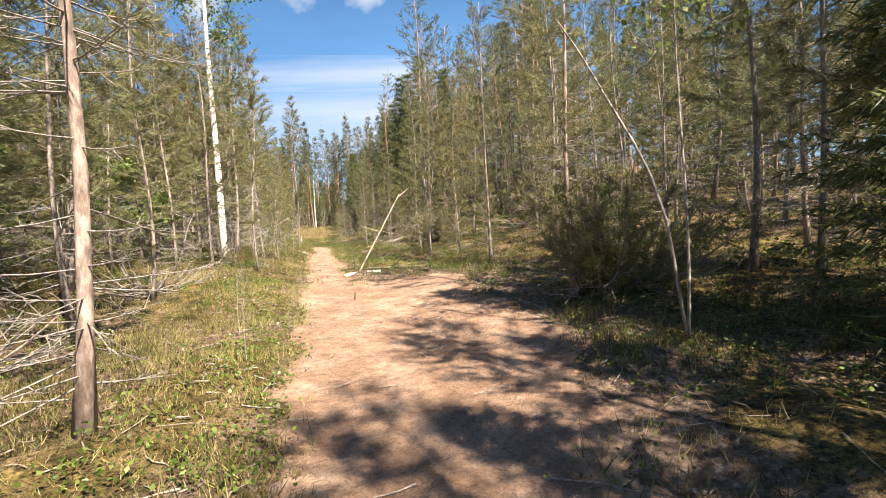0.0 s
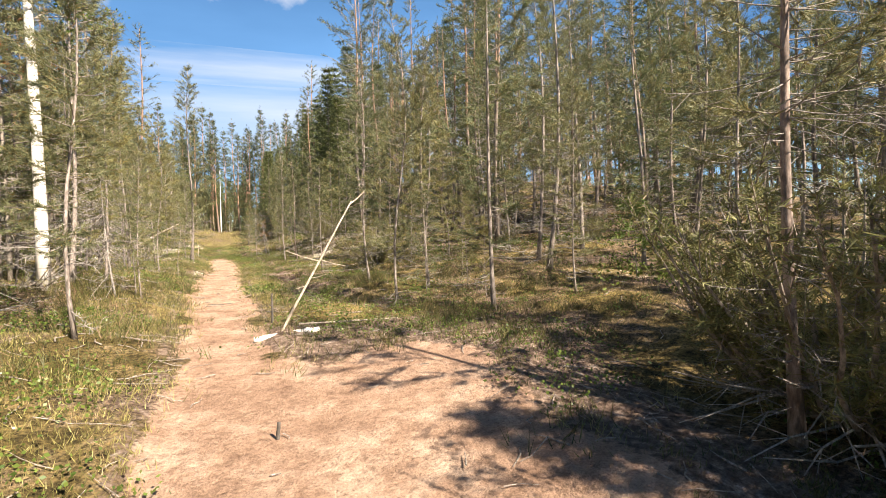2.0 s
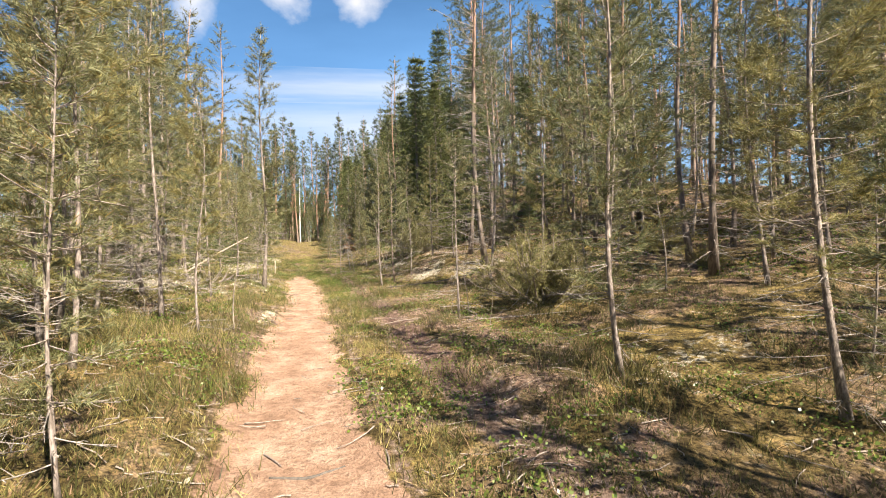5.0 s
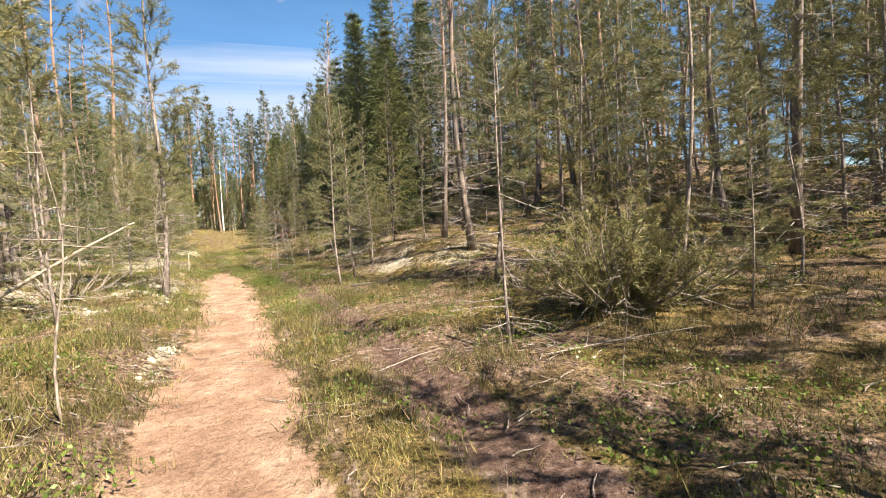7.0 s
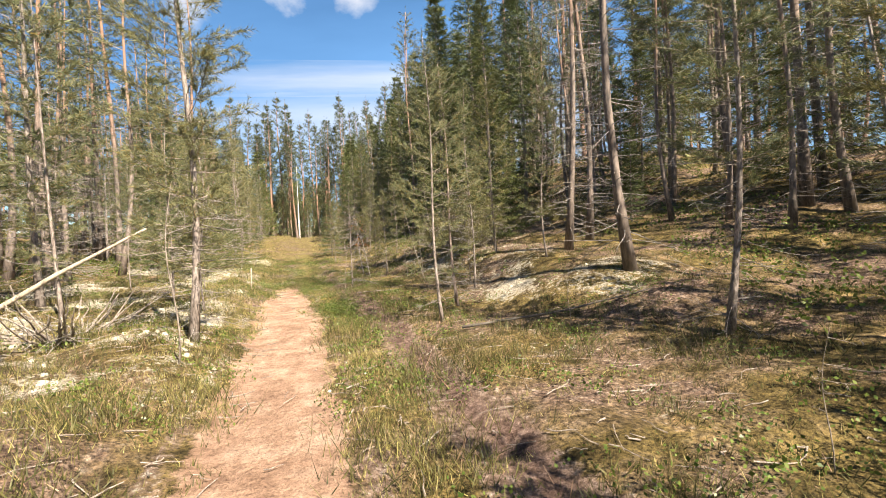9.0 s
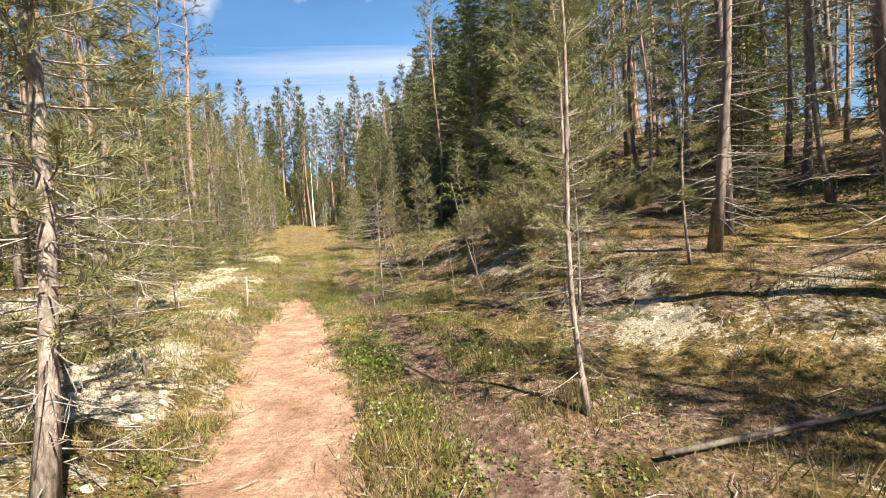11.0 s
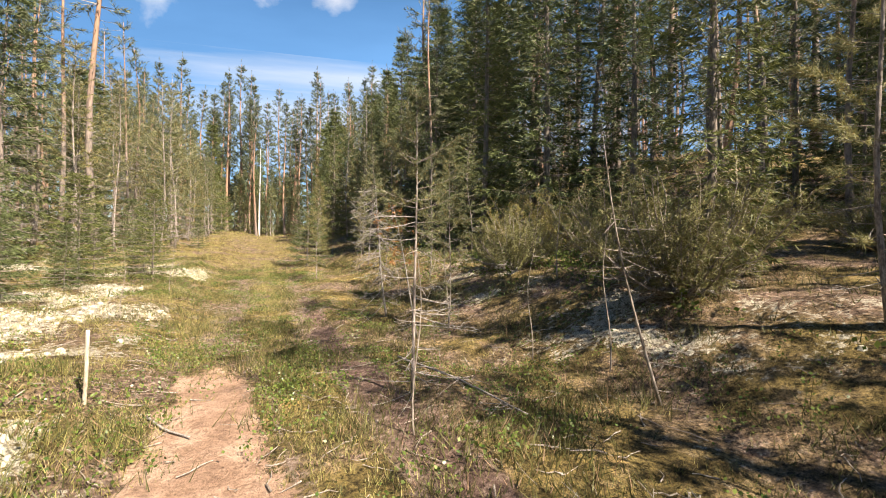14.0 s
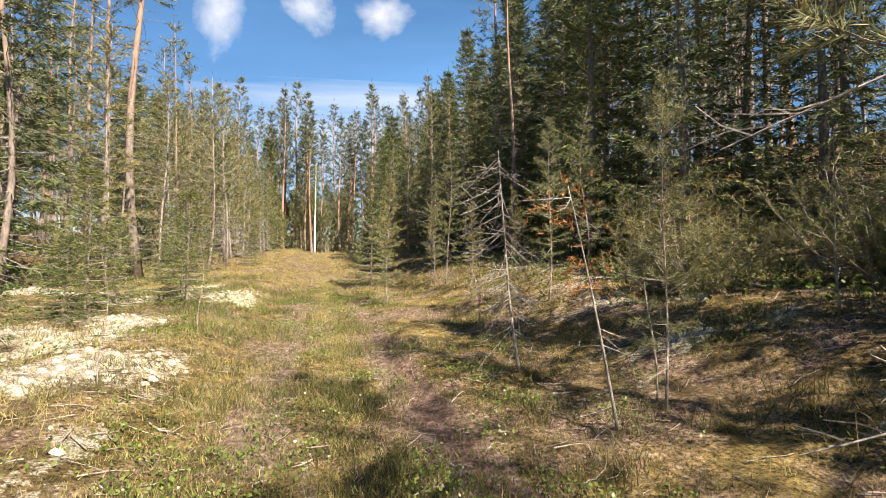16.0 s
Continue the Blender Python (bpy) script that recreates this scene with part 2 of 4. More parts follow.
def land(x, y, rough=True):
    """Height of the ground."""
    x, y = np.asarray(x, float), np.asarray(y, float)
    d = x - track(y)
    left, right = np.maximum(-d, 0), np.maximum(d, 0)
    z = np.interp(y, ALONG_Y, ALONG_Z)
    z = z + 0.22 * step(0.3, 1.4, left) * step(2, 14, y) + 0.06 * step(0.3, 1.2, left) + 0.055 * np.maximum(0, np.minimum(left, 25) - 2.5)
    hill = np.interp(y, (-20, 0, 10, 20, 27, 35, 60), (0.4, 0.5, 1.0, 1.9, 3.0, 4.5, 5.2))
    z = z + 0.10 * step(0.5, 2, right) + (0.35 + 0.5 * step(17, 24, y)) * step(2.7, 5.6, right) + hill * step(5.2, 18.5, right)
    if rough:
        off = 1 - sandy(x, y)
        z = z + off * (0.05 * wave(x, y, 0.7) + 0.03 * wave(x + 9, y, 0.28) + 0.02) + 0.012 * wave(x, y + 5, 0.35)
        z = z + step(3, 8, np.abs(d)) * (0.18 * wave(x, y, 3.1))
        z = z - 0.05 * np.exp(-((d - 1.35) / 0.28) ** 2) * step(9, 13, y)
    return z


def lichen_at(x, y):
    """Where the pale lichen lies: banks beside the path and open patches up the slope."""
    d = x - track(y)
    n = 0.6 * wave(x, y, 1.3) + 0.4 * wave(x + 3, y + 8, 0.5)
    left = step(0.55, 1.0, -d) * (1 - step(4, 9, -d)) * step(14, 20, y) * (1 - step(36, 46, y))
    right = step(1.7, 2.6, d) * (1 - step(8, 12, d)) * step(4, 8, y) * (1 - step(36, 46, y))
    bank = step(3.0, 4.0, d) * (1 - step(5.5, 7.0, d)) * step(17, 21, y)
    border = np.exp(-((d + 0.62) / 0.2) ** 2) * step(8, 11, y) * (1 - step(27, 30, y))
    return np.clip(0.42 + 0.75 * n, 0, 1) * np.maximum(left * 0.92, np.maximum(right * 0.56 * (0.75 + 0.4 * bank), border * 0.66))


def rut_at(x, y):
    """The second wheel track, bare dark soil beside the path."""
    d = x - track(y) + 0.08 * wave(x, y, 0.6)
    return np.exp(-((d - 1.4) / 0.24) ** 2) * step(9, 13, y) * (1 - step(31, 38, y)) * (0.75 + 0.35 * wave(x + 2, y, 1.6))


def litter_at(x, y):
    d = x - track(y)
    rut = np.exp(-((d - 1.35) / 0.3) ** 2) * step(8, 12, y) * (1 - step(34, 42, y))
    fade = np.exp(-(d / 0.35) ** 2) * step(28, 30, y) * (1 - step(36, 44, y))
    edge = np.exp(-((x - clearing_edge(y) - 0.35) / 0.5) ** 2) * (1 - step(7.5, 9.5, y)) + np.exp(-((y - 8.0) / 0.7) ** 2) * step(0.5, 1, x) * (1 - step(2.6, 3.4, x))
    rim = 0.55 * np.exp(-((np.abs(d) - half_width(y) - 0.12) / 0.13) ** 2) * (1 - step(29, 32, y))
    slope = 0.3 * step(4.5, 8, np.abs(d))
    rim = np.maximum(rim, slope)
    return np.clip(np.maximum(np.maximum(rut, fade * 0.8), np.maximum(edge, rim)), 0, 1)


# ---- mesh helpers ----
class Shape:
    """Gathers vertices and triangles."""

    def __init__(self):
        self.v, self.f, self.n = [], [], 0

    def add(self, verts, faces):
        self.v.append(np.asarray(verts, float))
        self.f.append(np.asarray(faces, int) + self.n)
        self.n += len(verts)

    def tube(self, points, radii, sides=6, cap=True):
        p = np.asarray(points, float)
        r = np.broadcast_to(np.asarray(radii, float), (len(p),))
        along = np.gradient(p, axis=0)
        along /= np.linalg.norm(along, axis=1)[:, None] + 1e-9
        ref = np.where(np.abs(along[:, 2:]) > 0.9, (1.0, 0, 0), (0, 0, 1.0))
        a = np.cross(along, ref)
        a /= np.linalg.norm(a, axis=1)[:, None]
        b = np.cross(along, a)
        ang = np.arange(sides) * 2 * math.pi / sides
        ring = p[:, None] + r[:, None, None] * (a[:, None] * np.cos(ang)[None, :, None] + b[:, None] * np.sin(ang)[None, :, None])
        k = len(p)
        i = np.arange(k - 1)[:, None] * sides
        j = np.arange(sides)[None]
        nj = (j + 1) % sides
        q = np.stack([i + j, i + nj, i + sides + nj, i + sides + j], -1).reshape(-1, 4)
        faces = np.concatenate([q[:, [0, 1, 2]], q[:, [0, 2, 3]]])
        if cap:
            s = np.arange(1, sides - 1)
            last = (k - 1) * sides
            faces = np.concatenate([faces, np.stack([0 * s, s + 1, s], 1), np.stack([0 * s + last, s + last, s + 1 + last], 1)])
        self.add(ring.reshape(-1, 3), faces)

    def blades(self, base, tip, width, rng):
        """One thin triangle from each base to each tip."""
        way = tip - base
        side = np.cross(way, rng.normal(size=way.shape))
        side /= np.linalg.norm(side, axis=1)[:, None] + 1e-9
        side *= np.reshape(width, (-1, 1)) * 0.5
        v = np.stack([base - side, base + side, tip], 1).reshape(-1, 3)
        self.add(v, np.arange(len(v)).reshape(-1, 3))

    def tufts(self, at, way, count, length, width, spread, rng, run=0.5):
        """Needles round short shoots: at and way are n x 3."""
        n = len(at)
        if not n:
            return
        at, way = np.repeat(at, count, 0), np.repeat(way, count, 0)
        turn = rng.normal(size=way.shape)
        turn -= (turn * way).sum(1)[:, None] * way
        turn /= np.linalg.norm(turn, axis=1)[:, None] + 1e-9
        lean = rng.uniform(0.35, 1.0, (n * count, 1)) * spread
        base = at + way * rng.uniform(-run, run, (n * count, 1)) * length
        tip = base + (way * 0.75 + turn * lean) * length * rng.uniform(0.7, 1.15, (n * count, 1))
        self.blades(base, tip, width, rng)

    def leaves(self, at, size, rng):
        """Small four-cornered leaves at random turns."""
        n = len(at)
        u, w = rng.normal(size=(n, 3)), rng.normal(size=(n, 3))
        u /= np.linalg.norm(u, axis=1)[:, None]
        w -= (w * u).sum(1)[:, None] * u
        w /= np.linalg.norm(w, axis=1)[:, None]
        s = np.reshape(size * rng.uniform(0.6, 1.2, n), (-1, 1))
        v = np.stack([at - u * s * 0.5, at + w * s * 0.36, at + u * s * 0.5, at - w * s * 0.36], 1).reshape(-1, 3)
        i = np.arange(n)[:, None] * 4
        self.add(v, np.concatenate([i + (0, 1, 2), i + (0, 2, 3)]))

    def mesh(self, name, mat, smooth=False):
        me = bpy.data.meshes.new(name)
        me.from_pydata(np.concatenate(self.v), [], np.concatenate(self.f))
        me.materials.append(mat)
        if smooth:
            me.shade_smooth()
        me.update()
        return me


def part(name, shape, mat, parent, label="", smooth=False):
    ob = new(name, shape.mesh(name, mat, smooth))
    ob.parent = parent
    if label:
        tagged(ob, label)
    return ob


def thing(name, label, category, group="", kind=""):
    ob = new(name)
    ob.empty_display_size = 0.2
    return tagged(ob, label, category, group, kind)


# ---- ground: one sheet, fine beside the path, coarse towards the horizon ----
def ground_sheet():
    far = np.array([0.25, 0.55, 0.95, 1.5, 2.2, 3.1, 4.2, 5.6, 7.3, 9.5, 12.5, 16.5, 22, 30, 42, 60, 90, 140, 220, 340])
    xs = np.concatenate([-4.2 - far[::-1], np.arange(-4.2, 6.6, 0.09), 6.6 + far])
    ys = np.concatenate([-1.0 - far[::-1], np.arange(-1.0, 37.0, 0.09), 37.0 + far])
    x, y = np.meshgrid(xs, ys)
    z = land(x, y)
    nx, ny = len(xs), len(ys)
    i = (np.arange(ny - 1)[:, None] * nx + np.arange(nx - 1)[None]).reshape(-1)
    me = bpy.data.meshes.new("ground")
    me.from_pydata(np.stack([x, y, z], -1).reshape(-1, 3), [], np.stack([i, i + 1, i + nx + 1, i + nx], -1))
    for key, values in (("sand", sandy(x, y)), ("litter", litter_at(x, y)), ("lichen", lichen_at(x, y)), ("rut", rut_at(x, y))):
        me.attributes.new(key, "FLOAT", "POINT").data.foreach_set("value", values.reshape(-1).astype(np.float32))
    me.materials.append(GROUND)
    me.shade_smooth()
    return tagged(new("ground", me), "mossy forest floor with a bare sandy footpath", "ground", kind="structure")


ground_sheet()


# ---- trees ----
def unit(v):
    v = np.asarray(v, float)
    return v / (np.linalg.norm(v, axis=-1, keepdims=True) + 1e-9)


def stem_line(h, rng, bend=0.012, k=10, lean=(0, 0)):
    """Points up a slightly crooked stem."""
    s = np.linspace(0, 1, k)
    w = rng.normal(size=(2, 3)) * bend * h
    x = w[0, 0] * np.sin(s * 3.1) + w[0, 1] * np.sin(s * 7) * 0.5 + lean[0] * s
    y = w[1, 0] * np.sin(s * 3.1) + w[1, 1] * np.sin(s * 7) * 0.5 + lean[1] * s
    return np.stack([x, y, s * h - 0.08], 1)


def along(line, s):
    """The point at the share s of a line."""
    t = np.linspace(0, 1, len(line))
    return np.array([np.interp(s, t, line[:, i]) for i in range(3)])


def bough(start, way, length, rng, droop=0.0, lift=0.0, k=5):
    s = np.linspace(0, 1, k)[:, None]
    side = unit(np.cross(way, (0, 0, 1.0))) * rng.normal() * 0.08
    return start + way * length * s + side * length * s ** 2 + np.array([0, 0, 1.0]) * length * (lift * s ** 2 - droop * s)


def dead_boughs(shape, line, lo, hi, count, length, rng, droop=0.25, twigs=4, thick=0.006, parent=None, mat=None):
    """Bare grey boughs with forked twigs: all in one shape or, with a parent, each a part of its own."""
    for _ in range(count):
        if parent:
            shape = Shape()
        s = rng.uniform(lo, hi)
        a = rng.uniform(0, 2 * math.pi)
        way = unit((math.cos(a), math.sin(a), rng.uniform(-0.25, 0.25)))
        n = length * rng.uniform(0.35, 1.0)
        b = bough(along(line, s), way, n, rng, droop * rng.uniform(0.2, 1.4), rng.uniform(-0.1, 0.25))
        shape.tube(b, np.linspace(thick, thick * 0.35, 5), 4, False)
        for _ in range(twigs):
            q = rng.uniform(0.3, 0.95)
            t = unit(way + rng.normal(size=3) * 0.55)
            p = along(b, q)
            e = p + t * n * rng.uniform(0.12, 0.38)
            m = (p + e) / 2 + rng.normal(size=3) * 0.02 * n
            shape.tube([p, m, e], [thick * 0.5, thick * 0.4, thick * 0.2], 3, False)
        if parent:
            part("dead_bough", shape, mat or DEAD_WOOD, parent)


def pine(name, h, radius, crown, reach, seed, whorl=0.36, boughs=5, shoots=12, needles=16, size=0.09, width=0.0105,
         dead=14, bark_mat=None, needle_mat=None, label="", category="pine tree", group="", top_droop=0.0, dead_reach=0.7, apart=False):
    """A Scots pine: stem, live boughs in whorls with tufts of needles, bare boughs lower down."""
    rng = np.random.default_rng(seed)
    tree = thing(name, label, category, group)
    line = stem_line(h, rng)
    s = Shape()
    t = np.linspace(0, 1, len(line))
    s.tube(line, radius * (1.0 - 0.86 * t) + radius * 0.5 * np.exp(-t * h / 0.12), 9 if radius > 0.03 else 6)
    part("trunk", s, bark_mat or PINE_BARK, tree, smooth=True)
    wood, green, bare = Shape(), Shape(), Shape()
    z, at, way = crown * h, [], []
    while z < h * 0.985:
        rel = (z / h - crown) / (1 - crown)
        full = reach * (0.45 + 0.77 * rel if rel < 0.3 else 0.68 * (1 - (rel - 0.3) / 0.7) ** 0.75 + 0.06)
        turn = rng.uniform(0, 6.3)
        for k in range(boughs + rng.integers(-1, 2)):
            a = turn + k * 2 * math.pi / boughs + rng.normal() * 0.3
            n = full * rng.uniform(0.5, 1.15)
            up = -0.05 + 0.75 * rel + rng.normal() * 0.12
            d = unit((math.cos(a), math.sin(a), up))
            b = bough(along(line, (z + rng.normal() * 0.05) / h), d, n, rng, top_droop, 0.18)
            if apart:
                wood.tube(b, np.linspace(max(0.004, radius * 0.16 * (1.1 - rel)), 0.0025, 5), 4, False)
            else:
                wood.tube(b[::2], np.linspace(max(0.006, radius * 0.16 * (1.1 - rel)), 0.004, 3), 3, False)
            for _ in range(max(3, int(shoots * n / max(0.4, reach) * 1.2))):
                q = rng.uniform(0.3, 1.0)
                p = along(b, q)
                e = unit(d + rng.normal(size=3) * (0.55, 0.55, 0.35) + (0, 0, 0.25))
                m = n * 0.30 * rng.uniform(0.3, 1.0) * (1.15 - 0.5 * q)
                at.append(p + e * m)
                way.append(e)
                if m > 0.1:
                    at.append(p + e * m * 0.55)
                    way.append(e)
            at.append(b[-1])
            way.append(d)
        z += whorl * rng.uniform(0.7, 1.2) * (1 - 0.35 * rel)
    at.append(line[-1] + (0, 0, size))
    way.append(np.array([0, 0, 1.0]))
    green.tufts(np.array(at), unit(way), needles, size, width, 0.95, rng, 1.0)
    tagged(part("branchwork", wood, TWIG, tree), kind="stuff")
    part("crown", green, needle_mat or NEEDLE, tree)
    if dead:
        if apart:
            dead_boughs(None, line, 0.04, min(crown + 0.12, 0.8), dead, reach * dead_reach, rng, parent=tree, twigs=6, thick=0.005)
        else:
            dead_boughs(bare, line, 0.04, min(crown + 0.12, 0.8), dead, reach * dead_reach, rng, twigs=2, thick=0.008)
            tagged(part("dead_branchwork", bare, DEAD_WOOD, tree, "bare grey dead boughs"), kind="stuff")
    return tree


def spruce(name, h, radius, reach, seed, layer=0.22, boughs=7, steps=7, needles=5, size=0.12, width=0.02, crown=0.03, label="", group="", bare=0):
    """A spruce: drooping layered boughs hung with short twigs."""
    rng = np.random.default_rng(seed)
    tree = thing(name, label, "spruce tree", group)
    line = stem_line(h, rng, 0.004)
    s = Shape()
    s.tube(line, radius * (1.02 - 0.95 * np.linspace(0, 1, 10)), 8)
    part("trunk", s, SPRUCE_BARK, tree, smooth=True)
    wood, green, at, way = Shape(), Shape(), [], []
    z = max(0.12, crown * h)
    while z < h * 0.99:
        rel = z / h
        full = reach * (1 - rel) ** 0.8 * (0.65 + 0.35 * min(1, rel / 0.12)) + 0.05
        turn = rng.uniform(0, 6.3)
        for k in range(boughs):
            a = turn + k * 2 * math.pi / boughs + rng.normal() * 0.25
            n = full * rng.uniform(0.65, 1.1)
            d = unit((math.cos(a), math.sin(a), -0.25 + 0.75 * rel))
            b = bough(along(line, rel), d, n, rng, 0.15 * (1 - rel), 0.22)
            wood.tube(b[::2], np.linspace(max(0.005, radius * 0.13), 0.003, 3), 3, False)
            for q in np.linspace(0.2, 1.0, max(3, int(steps * n / reach) + 2)):
                p = along(b, q)
                for side in (-1, 1):
                    e = unit(d * 0.7 + side * np.array([-math.sin(a), math.cos(a), 0]) * rng.uniform(0.5, 1) + (0, 0, -0.25))
                    m = n * 0.34 * (1.1 - q) + size * 0.4
                    at += [p + e * m * 0.45, p + e * m]
                    way += [e, e]
            at.append(b[-1])
            way.append(d)
        z += layer * rng.uniform(0.75, 1.25)
    at.append(line[-1])
    way.append(np.array([0, 0, 1.0]))
    green.tufts(np.array(at), unit(way), needles, size, width, 0.7, rng, 0.8)
    tagged(part("branchwork", wood, TWIG, tree), kind="stuff")
    part("crown", green, SPRUCE_NEEDLE, tree)
    if bare:
        dead = Shape()
        dead_boughs(dead, line, 0.04, 0.5, bare, reach * 0.8, rng, 0.4, 5)
        tagged(part("dead_branchwork", dead, DEAD_WOOD, tree, "bare grey dead boughs"), kind="stuff")
    return tree


def birch(name, h, radius, seed, crown=0.35, reach=1.4, leaf=0.06, count=2600, label="", group="", lean=(0, 0), stem=None):
    rng = np.random.default_rng(seed)
    tree = thing(name, label, "birch tree", group)
    line = stem_line(h, rng, 0.014, 12, lean)
    s = Shape()
    s.tube(line, radius * (1.02 - 0.9 * np.linspace(0, 1, 12)), 8)
    part("trunk", s, stem or BIRCH_BARK, tree, smooth=True)
    wood, green, at = Shape(), Shape(), []
    for _ in range(int(26 * h / 5)):
        q = rng.uniform(crown, 0.98)
        a = rng.uniform(0, 6.3)
        d = unit((math.cos(a), math.sin(a), rng.uniform(0.3, 1.1)))
        n = reach * (1.15 - q) * rng.uniform(0.5, 1.1) + 0.2
        b = bough(along(line, q), d, n, rng, 0.0, -0.25)
        wood.tube(b, np.linspace(max(0.003, radius * 0.2 * (1.1 - q)), 0.002, 5), 4, False)
        for _ in range(4):
            p = along(b, rng.uniform(0.35, 0.95))
            e = p + unit(d + rng.normal(size=3) * 0.6) * n * rng.uniform(0.2, 0.45)
            wood.tube([p, e], [0.003, 0.0015], 3, False)
            at.append((p, e))
        at.append((b[2], b[-1]))
    pick = rng.integers(0, len(at), count)
    f = rng.uniform(0, 1, (count, 1))
    spots = np.array([at[i][0] for i in pick]) * (1 - f) + np.array([at[i][1] for i in pick]) * f
    green.leaves(spots + rng.normal(size=(count, 3)) * 0.07, leaf, rng)
    tagged(part("branchwork", wood, TWIG, tree), kind="stuff")
    part("crown", green, BIRCH_LEAF, tree)
    return tree


def bush(name, spread, height, seed, stems=26, shoots=26, size=0.05, needles=14, width=0.007, label="", dead=26, mat=None):
    """A sprawling evergreen bush: many stems that curve up and out of one root, bare and pale low down."""
    rng = np.random.default_rng(seed)
    tree = thing(name, label, "bush")
    wood, green, bare, at, way = Shape(), Shape(), Shape(), [], []
    for k in range(stems):
        a = rng.uniform(0, 6.3)
        out = rng.uniform(0.15, 1.0)
        top = height * rng.uniform(0.5, 1.0) * (1.05 - 0.45 * out)
        s = np.linspace(0, 1, 7)[:, None]
        d = np.array([math.cos(a), math.sin(a), 0])
        line = d * spread * out * (s ** 0.8) + np.array([0, 0, top]) * s ** 1.6 + rng.normal(size=(1, 3)) * 0.05 * s + rng.normal(size=(7, 3)) * 0.015
        line[0] += d * 0.05 - (0, 0, 0.05)
        wood = Shape()
        wood.tube(line, np.linspace(0.022, 0.005, 7), 5, False)
        for _ in range(shoots):
            q = rng.uniform(0.22, 1.0)
            p = along(line, q)
            e = unit(np.array([0, 0, 0.8]) + d * 0.4 + rng.normal(size=3) * 0.7)
            m = rng.uniform(0.08, 0.42) * min(1, height / 1.6)
            n = rng.integers(2, 5)
            for j in range(n):
                at.append(p + e * m * (j + 1) / n)
                way.append(e)
            if m > 0.2:
                wood.tube([p, p + e * m], [0.004, 0.002], 3, False)
        part("stem", wood, TWIG, tree)
        if k < dead:
            for _ in range(3):
                p = along(line, rng.uniform(0.05, 0.5))
                e = unit(d + rng.normal(size=3) * (0.6, 0.6, 0.35))
                n = spread * rng.uniform(0.15, 0.5)
                mid = p + e * n * 0.5 + rng.normal(size=3) * 0.04
                bare.tube([p, mid, p + e * n + (0, 0, rng.normal() * 0.06)], [0.009, 0.006, 0.0025], 4, False)
                for _ in range(3):
                    f = unit(e + rng.normal(size=3) * 0.6) * n * 0.3
                    bare.tube([mid, mid + f], [0.004, 0.0015], 3, False)
    green.tufts(np.array(at), unit(way), needles, size, width, 1.7, rng, 1.0)
    part("foliage", green, mat or JUNIPER_NEEDLE, tree)
    if dead:
        tagged(part("dead_twigwork", bare, DEAD_WOOD, tree, "bleached bare twigs near the ground"), kind="stuff")
    return tree


def bare_tree(name, h, radius, seed, count, reach, label, lean=(0, 0), mat=None, droop=0.5, twigs=5, rust=0, category="dead tree", lo=0.08, bend=0.014):
    """A dead or leafless sapling: stem and bare boughs, at times with rusty needles left."""
    rng = np.random.default_rng(seed)
    tree = thing(name, label, category)
    line = stem_line(h, rng, bend, 10, lean)
    s = Shape()
    s.tube(line, radius * (1.0 - 0.8 * np.linspace(0, 1, 10)), 7)
    part("trunk", s, mat or DEAD_WOOD, tree, smooth=True)
    dead_boughs(None, line, lo, 0.97, count, reach, rng, droop, twigs, max(0.004, radius * 0.28), tree, mat)
    if rust:
        g = Shape()
        at = np.array([along(line, rng.uniform(0.55, 1)) for _ in range(rust)]) + rng.normal(size=(rust, 3)) * (0.16 * h / 2, 0.16 * h / 2, 0.08)
        g.tufts(at, unit(rng.normal(size=(rust, 3))), 10, 0.07, 0.007, 0.9, rng)
        part("needles", g, RUST_NEEDLE, tree, "rusty dead needles")
    return tree


def ground_at(x, y):
    return float(land(x, y))


def stand(tree, x, y, turn=0.0, grow=1.0, dx=0.0, dy=0.0, sink=0.02):
    """Puts a finished tree in its place. dx, dy: degrees of lean."""
    tree.matrix_basis = pose(x, y, ground_at(x, y) - sink, dy, dx, turn) @ Matrix.Scale(grow, 4)
    return tree


def again(tree, x, y, turn, grow=1.0, label="", dx=0.0, dy=0.0, sink=0.02):
    made = copy_thing(tree, Matrix.Identity(4))
    made.matrix_basis = pose(x, y, ground_at(x, y) - sink, dy, dx, turn) @ Matrix.Scale(grow, 4)
    if label:
        tagged(made, label)
    return made


# trees beside the path, each in its own place
Y_LABEL = "slender young pine with grey bark and needle tufts"
near_a = pine("pine", 6.4, 0.040, 0.36, 1.6, 11, apart=True, needles=24, width=0.0062, dead=70, bark_mat=FLAKY_BARK, label="young pine with flaky grey trunk and bare lower boughs", dead_reach=0.55, shoots=16)
stand(near_a, -1.2, 2.68, 40)
near_b = pine("pine", 5.2, 0.030, 0.18, 1.12, 12, apart=True, needles=21, width=0.0062, shoots=16, dead=14, label=Y_LABEL, group="young pines by the path")
stand(near_b, 3.29, 8.22, 10)
near_c = pine("pine", 4.3, 0.020, 0.22, 0.72, 13, apart=True, whorl=0.27, needles=24, width=0.0048, size=0.062, shoots=17, dead=14, label=Y_LABEL, group="young pines by the path")
stand(near_c, 2.33, 9.15, 0)
near_d = pine("pine", 7.2, 0.042, 0.24, 1.4, 14, apart=True, needles=22, width=0.0062, shoots=17, dead=40, label="tall young pine with bare lower boughs", group="young pines by the path")
stand(near_d, 5.38, 9.68, 60)
near_e = pine("pine", 3.0, 0.014, 0.2, 0.6, 15, apart=True, whorl=0.22, needles=22, width=0.0046, size=0.06, shoots=13, dead=7, label="thin pine sapling in the moss", group="pine saplings")
